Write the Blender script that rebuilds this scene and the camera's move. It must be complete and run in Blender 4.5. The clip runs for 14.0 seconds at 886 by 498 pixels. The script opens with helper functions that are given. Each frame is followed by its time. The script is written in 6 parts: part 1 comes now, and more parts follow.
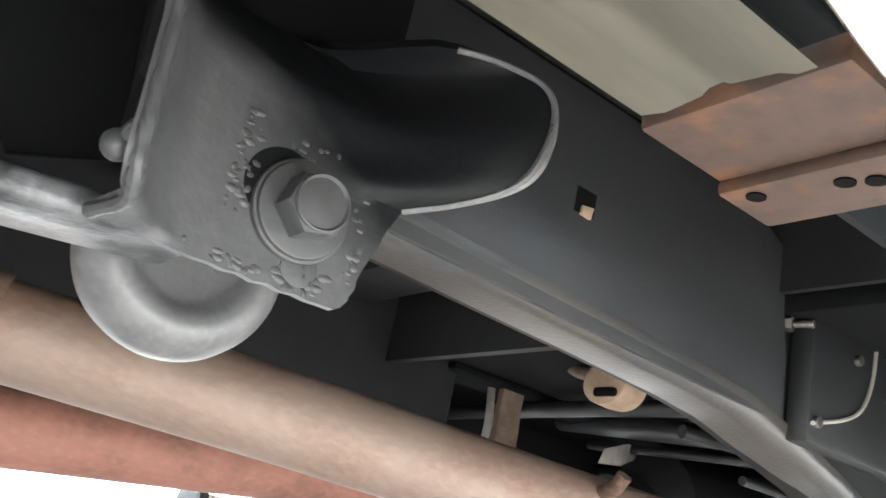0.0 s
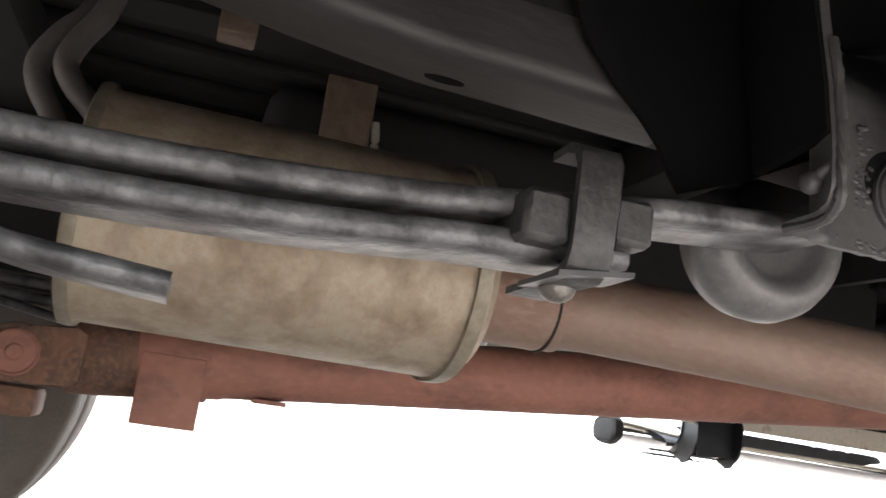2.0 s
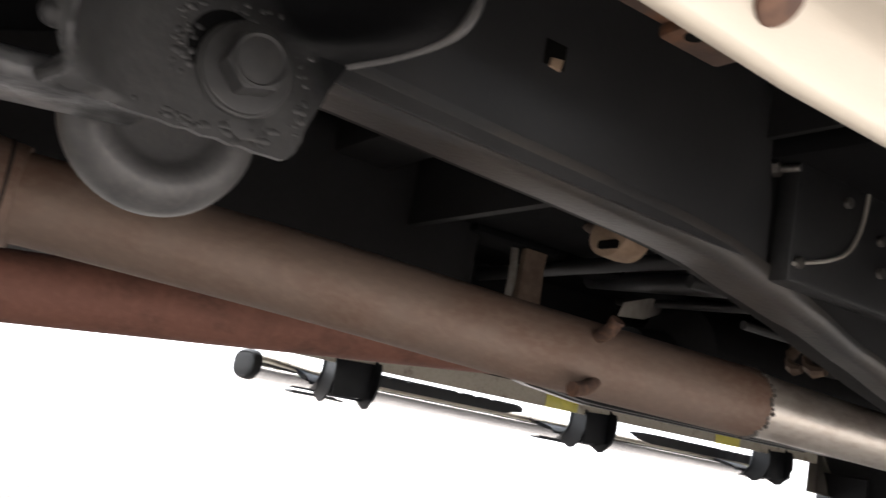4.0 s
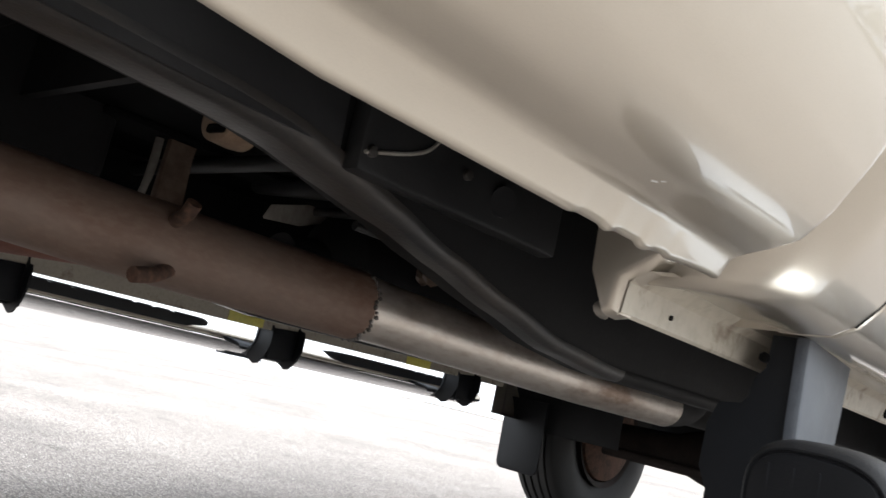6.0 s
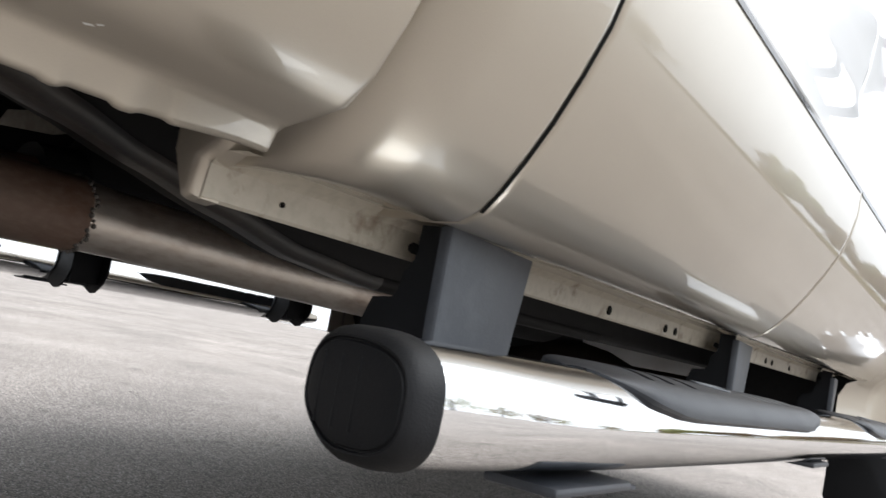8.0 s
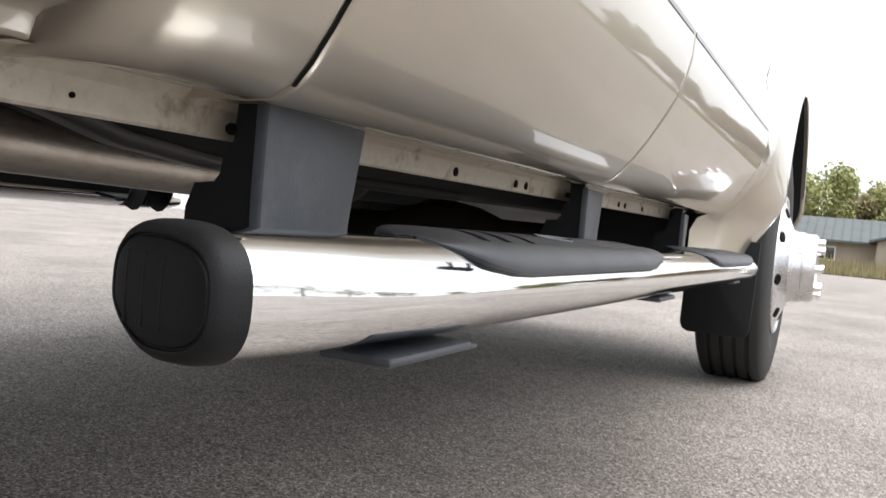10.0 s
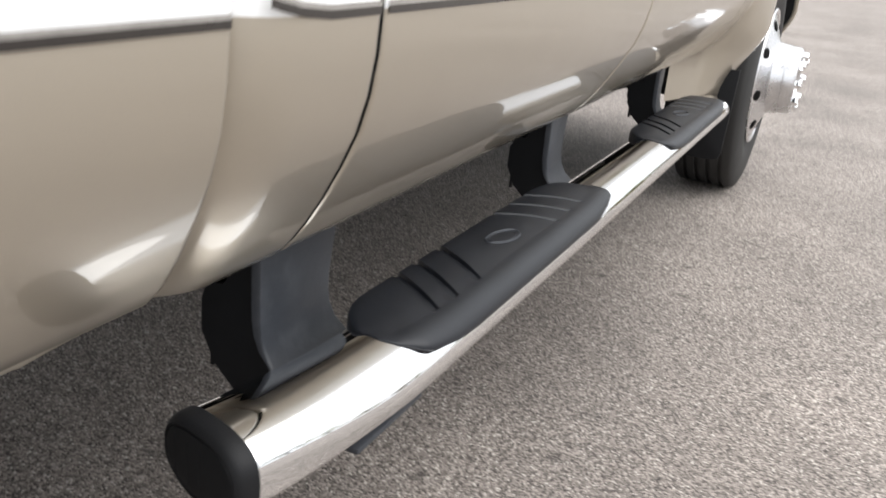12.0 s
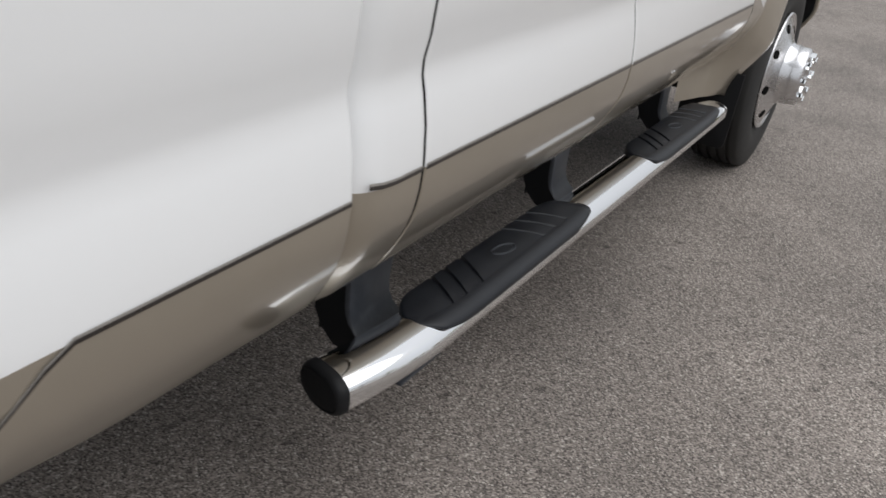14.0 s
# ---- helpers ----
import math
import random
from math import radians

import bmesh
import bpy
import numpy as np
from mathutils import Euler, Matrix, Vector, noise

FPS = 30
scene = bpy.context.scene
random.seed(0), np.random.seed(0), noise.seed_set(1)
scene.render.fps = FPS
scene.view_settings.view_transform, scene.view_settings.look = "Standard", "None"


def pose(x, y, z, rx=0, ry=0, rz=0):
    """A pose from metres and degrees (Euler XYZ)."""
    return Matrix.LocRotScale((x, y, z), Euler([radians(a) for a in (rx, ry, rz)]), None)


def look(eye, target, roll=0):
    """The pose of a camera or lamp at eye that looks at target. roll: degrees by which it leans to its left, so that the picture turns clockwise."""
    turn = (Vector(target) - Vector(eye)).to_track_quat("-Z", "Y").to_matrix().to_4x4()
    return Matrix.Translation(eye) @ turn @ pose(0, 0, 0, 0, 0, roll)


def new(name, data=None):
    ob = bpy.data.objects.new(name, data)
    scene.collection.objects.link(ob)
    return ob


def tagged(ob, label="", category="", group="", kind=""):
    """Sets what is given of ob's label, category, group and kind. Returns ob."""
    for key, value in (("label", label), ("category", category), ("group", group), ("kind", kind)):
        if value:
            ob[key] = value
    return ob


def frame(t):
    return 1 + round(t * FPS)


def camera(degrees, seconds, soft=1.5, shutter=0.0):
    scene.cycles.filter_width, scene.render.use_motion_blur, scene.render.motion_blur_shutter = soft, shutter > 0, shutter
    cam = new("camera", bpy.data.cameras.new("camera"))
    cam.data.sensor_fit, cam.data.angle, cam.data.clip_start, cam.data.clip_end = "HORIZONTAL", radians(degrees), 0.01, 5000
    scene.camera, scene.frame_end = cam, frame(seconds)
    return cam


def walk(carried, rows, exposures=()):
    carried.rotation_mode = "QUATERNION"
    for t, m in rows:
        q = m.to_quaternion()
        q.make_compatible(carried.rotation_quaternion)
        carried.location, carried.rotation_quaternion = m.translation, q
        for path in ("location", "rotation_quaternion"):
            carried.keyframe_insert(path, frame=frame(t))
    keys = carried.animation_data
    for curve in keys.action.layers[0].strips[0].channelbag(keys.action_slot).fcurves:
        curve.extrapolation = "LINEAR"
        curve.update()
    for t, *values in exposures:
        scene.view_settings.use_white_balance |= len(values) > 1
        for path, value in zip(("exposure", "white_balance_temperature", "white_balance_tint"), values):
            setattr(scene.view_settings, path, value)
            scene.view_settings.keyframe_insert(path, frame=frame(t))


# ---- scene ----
cam = camera(54.2, 14.0, shutter=0.3)
PATH = [
    (0, (0.968, -0.753, 0.436), (-0.606, 0.29, 1.094), 12.4),
    (0.5, (0.974, -0.801, 0.425), (-0.64, 0.178, 1.086), 10.4),
    (1, (0.986, -0.911, 0.415), (-0.746, -0.08, 0.969), 9.3),
    (1.5, (1.0, -0.984, 0.389), (-0.826, -0.308, 0.847), 9.0),
    (2, (1.019, -1.037, 0.399), (-0.868, -0.5, 0.786), 8.3),
    (2.5, (1.033, -1.044, 0.4), (-0.877, -0.569, 0.753), 8.4),
    (3, (1.028, -0.942, 0.406), (-0.848, -0.34, 0.751), 9.4),
    (3.5, (1.028, -0.818, 0.417), (-0.756, 0.017, 0.767), 10.3),
    (4, (1.043, -0.708, 0.423), (-0.647, 0.3, 0.779), 11.0),
    (4.2, (1.045, -0.669, 0.423), (-0.603, 0.406, 0.781), 11.4),
    (6.3, (1.133, -0.483, 0.426), (-0.193, 0.985, 0.724), 13.0),
    (6.5, (1.145, -0.469, 0.426), (-0.166, 1.014, 0.714), 13.4),
    (7, (1.173, -0.428, 0.43), (-0.075, 1.11, 0.708), 12.6),
    (7.5, (1.21, -0.386, 0.436), (0.008, 1.193, 0.683), 11.7),
    (8, (1.232, -0.347, 0.444), (0.097, 1.288, 0.64), 10.5),
    (8.5, (1.247, -0.31, 0.453), (0.209, 1.393, 0.595), 9.5),
    (8.7, (1.26, -0.301, 0.456), (0.257, 1.425, 0.58), 9.8),
    (10.8, (1.246, -0.352, 0.456), (0.483, 1.484, 0.239), 2.1),
    (11, (1.231, -0.363, 0.47), (0.495, 1.481, 0.223), 2.0),
    (11.5, (1.223, -0.394, 0.55), (0.458, 1.414, 0.167), 1.8),
    (12, (1.324, -0.419, 0.803), (0.552, 1.284, 0.093), 5.3),
    (12.5, (1.409, -0.41, 0.975), (0.722, 1.195, 0.001), 6.8),
    (13, (1.495, -0.509, 1.085), (0.775, 1.069, 0.089), 6.3),
    (13.5, (1.592, -0.678, 1.152), (0.817, 0.89, 0.181), 7.4),
    (14, (1.565, -0.823, 1.176), (0.726, 0.751, 0.27), 7.1),
]
walk(cam, [(t, look(eye, target, roll)) for t, eye, target, roll in PATH],
     [(0.0, 4.42, 5850, 2.0), (0.5, 4.1, 5950, 5.0), (1.0, 4.0, 6250, 9.0), (1.5, 3.58, 6400, 10.0), (2.0, 3.14, 6400, 10.0), (2.5, 3.1, 6400, 10.0), (3.0, 2.88, 6400, 10.0), (3.5, 2.66, 6400, 10.0), (4.0, 2.25, 6400, 10.0), (4.2, 2.05, 6400, 10.0), (6.3, 1.13, 6150, 8.0), (7.5, 0.73, 6150, 8.0), (8.7, 0.60, 6400, 10.0), (10.8, 0.6, 6400, 10.0), (11.0, 0.6, 6400, 10.0), (11.5, 0.38, 6400, 10.0), (12.0, 0.38, 6460, 10.0), (12.5, -0.25, 6480, 10.0), (13.0, -0.66, 6450, 10.0), (13.5, -0.75, 6420, 10.0), (14.0, -0.68, 6400, 10.0)])

# ---- world, sun ----
world = bpy.data.worlds.new("overcast")
scene.world = world
world.use_nodes = True
wn, wl = world.node_tree.nodes, world.node_tree.links
wn.clear()
sky = wn.new("ShaderNodeTexSky")
sky.sky_type, sky.sun_disc = "NISHITA", False
sky.sun_elevation, sky.sun_rotation = radians(58), radians(77)
sky.dust_density, sky.air_density = 5.0, 1.0
cloud = wn.new("ShaderNodeMixRGB")
cloud.inputs[0].default_value = 0.85
bg = wn.new("ShaderNodeBackground")
bg.inputs[1].default_value = 0.070
wout = wn.new("ShaderNodeOutputWorld")
# overcast: the cloud is brighter overhead than towards the horizon
way = wn.new("ShaderNodeTexCoord")
axes = wn.new("ShaderNodeSeparateXYZ")
rise = wn.new("ShaderNodeMapRange")
rise.inputs[1].default_value, rise.inputs[2].default_value, rise.inputs[3].default_value, rise.inputs[4].default_value = 0.0, 1.0, 0.78, 1.29
deck = wn.new("ShaderNodeMixRGB")
deck.blend_type, deck.inputs[0].default_value, deck.inputs[1].default_value = "MULTIPLY", 1.0, (20.0, 20.3, 20.8, 1)
wl.new(way.outputs["Generated"], axes.inputs[0])
wl.new(axes.outputs[2], rise.inputs[0])
wl.new(rise.outputs[0], deck.inputs[2])
wl.new(deck.outputs[0], cloud.inputs[2])
wl.new(sky.outputs[0], cloud.inputs[1])
wl.new(cloud.outputs[0], bg.inputs[0])
wl.new(bg.outputs[0], wout.inputs[0])
lamp = bpy.data.lights.new("sun", "SUN")
lamp.energy, lamp.angle, lamp.color = 2.0, radians(70), (1.0, 0.98, 0.95)
sun = new("sun", lamp)
sun.matrix_world = look((4.8, 1.5, 8), (0, 0.4, 0))


# ---- materials ----
def material(name, colour, rough=0.5, metal=0.0, second=None, scale=20.0, amount=0.5, third=None, fine=200.0, bump=0.1, bump_scale=None,
             coat=0.0, rough_var=0.1, stretch=(1, 1, 1), edge=(0.42, 0.62), spec=0.5):
    """Two scales of colour variation, a bump and a roughness that varies, in metres of the place."""
    m = bpy.data.materials.new(name)
    m.use_nodes = True
    n, l = m.node_tree.nodes, m.node_tree.links
    p = n["Principled BSDF"]
    tc = n.new("ShaderNodeTexCoord")
    mp = n.new("ShaderNodeMapping")
    mp.inputs["Scale"].default_value = stretch
    l.new(tc.outputs["Object"], mp.inputs[0])
    big = n.new("ShaderNodeTexNoise")
    big.inputs["Scale"].default_value, big.inputs["Detail"].default_value, big.inputs["Roughness"].default_value = scale, 6, 0.6
    l.new(mp.outputs[0], big.inputs[0])
    small = n.new("ShaderNodeTexNoise")
    small.inputs["Scale"].default_value, small.inputs["Detail"].default_value = fine, 3
    l.new(mp.outputs[0], small.inputs[0])
    ramp = n.new("ShaderNodeMapRange")
    ramp.inputs[1].default_value, ramp.inputs[2].default_value = edge
    ramp.inputs[4].default_value = amount
    l.new(big.outputs[0], ramp.inputs[0])
    mix = n.new("ShaderNodeMixRGB")
    mix.inputs[1].default_value = (*colour, 1)
    mix.inputs[2].default_value = (*(second or [c * 0.7 for c in colour]), 1)
    l.new(ramp.outputs[0], mix.inputs[0])
    r2 = n.new("ShaderNodeMapRange")
    r2.inputs[1].default_value, r2.inputs[2].default_value, r2.inputs[4].default_value = 0.45, 0.7, 0.5
    l.new(small.outputs[0], r2.inputs[0])
    mix2 = n.new("ShaderNodeMixRGB")
    mix2.inputs[2].default_value = (*(third or [c * 0.75 for c in colour]), 1)
    l.new(r2.outputs[0], mix2.inputs[0])
    l.new(mix.outputs[0], mix2.inputs[1])
    l.new(mix2.outputs[0], p.inputs["Base Color"])
    rr = n.new("ShaderNodeMapRange")
    rr.inputs[3].default_value, rr.inputs[4].default_value = max(0.02, rough - rough_var), min(1, rough + rough_var)
    l.new(big.outputs[0], rr.inputs[0])
    l.new(rr.outputs[0], p.inputs["Roughness"])
    p.inputs["Metallic"].default_value = metal
    p.inputs["Specular IOR Level"].default_value = spec
    p.inputs["Coat Weight"].default_value = coat
    p.inputs["Coat Roughness"].default_value = 0.03
    if bump:
        b = n.new("ShaderNodeBump")
        b.inputs["Strength"].default_value, b.inputs["Distance"].default_value = bump, 0.002
        if bump_scale:
            bt = n.new("ShaderNodeTexNoise")
            bt.inputs["Scale"].default_value, bt.inputs["Detail"].default_value = bump_scale, 4
            l.new(mp.outputs[0], bt.inputs[0])
            l.new(bt.outputs[0], b.inputs["Height"])
        else:
            l.new(small.outputs[0], b.inputs["Height"])
        l.new(b.outputs[0], p.inputs["Normal"])
    return m


WHITE = material("pearl_white_paint", (0.89, 0.90, 0.905), 0.32, 0.0, (0.87, 0.88, 0.885), 4, 0.4, (0.875, 0.885, 0.89), 900, 0.0, coat=1.0, rough_var=0.05)
BEIGE = material("beige_metallic_paint", (0.475, 0.428, 0.354), 0.38, 0.70, (0.458, 0.411, 0.341), 5, 0.5, (0.435, 0.392, 0.326), 1500, 0.0, coat=1.0, rough_var=0.05)
UNDERCOAT = material("dusty_beige_underside", (0.43, 0.40, 0.33), 0.6, 0.0, (0.27, 0.255, 0.21), 7, 0.85, (0.36, 0.335, 0.275), 90, 0.15, stretch=(1, 0.2, 1), edge=(0.45, 0.7))
SILL = material("dusty_cream_sill", (0.44, 0.40, 0.325), 0.5, 0.0, (0.15, 0.10, 0.065), 30, 0.85, (0.33, 0.295, 0.235), 110, 0.25, edge=(0.56, 0.70))
STRIPE = material("black_pinstripe", (0.018, 0.014, 0.012), 0.3, 0.0, coat=0.6)
STRIPE_GREY = material("grey_pinstripe", (0.30, 0.285, 0.265), 0.35, 0.0, coat=0.6)
SEAL = material("black_rubber_seal", (0.0035, 0.0033, 0.003), 0.8, spec=0.1)
RAIL = material("black_rail_coating", (0.0075, 0.0078, 0.0083), 0.55, 0.0, (0.0095, 0.0095, 0.010), 14, 0.6, (0.007, 0.007, 0.007), 160, 0.15, spec=0.2)
FRAME = material("black_frame_coating", (0.024, 0.0245, 0.026), 0.40, 0.0, (0.031, 0.031, 0.032), 14, 0.6, (0.028, 0.028, 0.028), 160, 0.12, rough_var=0.1, spec=0.45)
RAIL_DUST_LIT = material("dusty_lit_rail_flange", (0.033, 0.0325, 0.033), 0.5, 0.0, (0.012, 0.012, 0.013), 11, 0.9, (0.022, 0.022, 0.022), 150, 0.25, stretch=(1, 0.35, 1), edge=(0.40, 0.66))
LIT_RAIL_EDGE = material("lit_grey_rail_edge", (0.038, 0.038, 0.0385), 0.32, 0.1, (0.060, 0.050, 0.042), 9, 0.6, (0.036, 0.036, 0.037), 170, 0.2, rough_var=0.1)
SOOT = material("dark_sooty_rust", (0.026, 0.017, 0.013), 0.8, 0.1, (0.014, 0.010, 0.009), 14, 0.8, (0.034, 0.022, 0.016), 120, 0.4)
HANGER = material("dark_grey_cast_steel", (0.053, 0.054, 0.056), 0.48, 0.2, (0.036, 0.036, 0.038), 24, 0.7, (0.062, 0.061, 0.06), 150, 0.45, bump_scale=65, rough_var=0.14)
CLAMP = material("dark_pitted_clamp_steel", (0.036, 0.037, 0.038), 0.5, 0.1, (0.018, 0.018, 0.019), 60, 0.8, (0.055, 0.054, 0.053), 190, 0.7, bump_scale=110, rough_var=0.12)
SPRING = material("weathered_spring_steel", (0.115, 0.117, 0.122), 0.38, 0.25, (0.018, 0.018, 0.020), 34, 0.9, (0.060, 0.061, 0.064), 170, 0.6, bump_scale=120, rough_var=0.16)
# Near-black for cavities and hidden floors: their shade is put into the colour.
SHADE_BLACK = material("cavity_shade_black", (0.0045, 0.0047, 0.0052), 0.8, 0.0, (0.0058, 0.0058, 0.0062), 12, 0.6, bump=0.1, spec=0.08)
EYE_STEEL = material("grey_spring_eye", (0.12, 0.12, 0.122), 0.42, 0.2, (0.08, 0.08, 0.082), 22, 0.7, (0.15, 0.145, 0.14), 180, 0.15)
SHAFT_RUST = material("red_brown_rust", (0.205, 0.090, 0.064), 0.75, 0.1, (0.085, 0.045, 0.034), 16, 0.8, (0.25, 0.115, 0.082), 130, 0.35, stretch=(1, 0.6, 1), edge=(0.46, 0.70))
DARK_RUST = material("dark_scaly_rust", (0.11, 0.055, 0.035), 0.85, 0.1, (0.05, 0.03, 0.022), 18, 0.9, (0.19, 0.1, 0.06), 150, 0.6, bump_scale=70)
PIPE_RUST = material("brown_exhaust_pipe", (0.192, 0.140, 0.112), 0.62, 0.3, (0.150, 0.082, 0.056), 7, 0.9, (0.23, 0.165, 0.13), 150, 0.35, stretch=(1, 0.5, 1))
MUFFLER = material("mottled_aluminised_muffler", (0.285, 0.243, 0.186), 0.55, 0.3, (0.150, 0.108, 0.074), 22, 0.85, (0.225, 0.165, 0.105), 110, 0.35, bump_scale=160, edge=(0.44, 0.66))
MUFFLER_RIM = material("grey_brown_seam", (0.21, 0.19, 0.145), 0.5, 0.35, (0.13, 0.11, 0.08), 40, 0.7, bump=0.2)
BED_DIRT = material("dirty_beige_bed_underside", (0.125, 0.114, 0.086), 0.65, 0.0, (0.06, 0.056, 0.042), 8, 0.9, (0.10, 0.09, 0.069), 90, 0.2, stretch=(1, 0.18, 1), edge=(0.42, 0.66))
STAINLESS = material("heat_tinted_stainless", (0.66, 0.61, 0.55), 0.34, 0.75, (0.17, 0.10, 0.06), 14, 0.85, (0.5, 0.42, 0.35), 130, 0.15, stretch=(1, 0.35, 1), edge=(0.48, 0.68))
CHROME = material("polished_chrome", (0.86, 0.87, 0.88), 0.05, 1.0, (0.84, 0.85, 0.86), 6, 0.5, (0.85, 0.86, 0.87), 400, 0.0, rough_var=0.02)
PLASTIC = material("grained_black_plastic", (0.0065, 0.007, 0.0082), 0.55, 0.0, (0.009, 0.0095, 0.011), 12, 0.6, (0.010, 0.010, 0.0115), 700, 0.12, rough_var=0.08, spec=0.25)
ALLOY_DULL = material("dull_zinc", (0.42, 0.40, 0.36), 0.55, 0.4, (0.28, 0.25, 0.21), 30, 0.7, bump=0.2)
TRIM_WHITE = material("white_painted_trim", (0.75, 0.75, 0.72), 0.5, 0.0, (0.68, 0.68, 0.66), 2, 0.5)
PAD = material("matt_black_tread", (0.0078, 0.0094, 0.0130), 0.44, 0.0, (0.0135, 0.0155, 0.020), 16, 0.6, (0.0105, 0.0122, 0.016), 600, 0.1, rough_var=0.07, spec=0.36)
BRACKET = material("dark_grey_powder_coat", (0.030, 0.034, 0.042), 0.46, 0.0, (0.066, 0.072, 0.082), 24, 0.75, (0.040, 0.045, 0.053), 420, 0.1, rough_var=0.12, edge=(0.50, 0.72))
# Shaded copy of the bracket coat, for the sides turned from the light.
BRACKET_SHADED = material("shaded_side_powder_coat", (0.0085, 0.0095, 0.0115), 0.5, 0.0, (0.007, 0.008, 0.0095), 20, 0.6, (0.008, 0.009, 0.0105), 420, 0.1, spec=0.22)
PIPE_DULL = material("dull_grey_brown_pipe", (0.088, 0.080, 0.076), 0.62, 0.3, (0.075, 0.058, 0.052), 20, 0.7, bump=0.2)
RUBBER = material("tyre_rubber", (0.014, 0.014, 0.014), 0.7, 0.0, (0.022, 0.021, 0.020), 14, 0.7, (0.018, 0.018, 0.017), 260, 0.15)
DIRTY_RUBBER = material("dusty_tyre_sidewall", (0.07, 0.058, 0.048), 0.8, 0.0, (0.05, 0.042, 0.036), 10, 0.8, (0.09, 0.075, 0.06), 200, 0.2)
ALLOY = material("machined_aluminium", (0.70, 0.70, 0.71), 0.26, 1.0, (0.62, 0.62, 0.63), 12, 0.5, (0.66, 0.66, 0.67), 500, 0.04)
STEEL_DARK = material("zinc_bolt_steel", (0.16, 0.15, 0.14), 0.42, 0.8, (0.09, 0.085, 0.08), 60, 0.7, (0.2, 0.19, 0.17), 400, 0.25)
GLASS = material("tinted_window_glass", (0.01, 0.012, 0.012), 0.04, 0.0, bump=0.0, coat=1.0, rough_var=0.01)
SIGNAL = material("yellow_reflector", (0.82, 0.74, 0.16), 0.3)
# Black undercoat with the shade of the underside's recesses put into its colour.
DEEP = material("recess_shade_undercoat", (0.0140, 0.0142, 0.0150), 0.7, 0.0, (0.011, 0.011, 0.0115), 9, 0.6, (0.010, 0.010, 0.0105), 120, 0.1, spec=0.25)
TANK = material("black_tank_plastic", (0.010, 0.0105, 0.0115), 0.5, 0.0, (0.022, 0.022, 0.022), 9, 0.6, bump=0.1)
GROMMET = material("tan_rubber_mount", (0.30, 0.21, 0.14), 0.7, 0.0, (0.2, 0.13, 0.085), 40, 0.7, bump=0.3)
BROWN_STRAP = material("rusted_hanger_strap", (0.16, 0.115, 0.085), 0.7, 0.3, (0.09, 0.06, 0.045), 30, 0.8, bump=0.3)
PANEL_RUST = material("rusty_painted_sill", (0.080, 0.050, 0.038), 0.65, 0.1, (0.20, 0.085, 0.035), 16, 0.8, (0.045, 0.030, 0.024), 60, 0.4, edge=(0.48, 0.64))


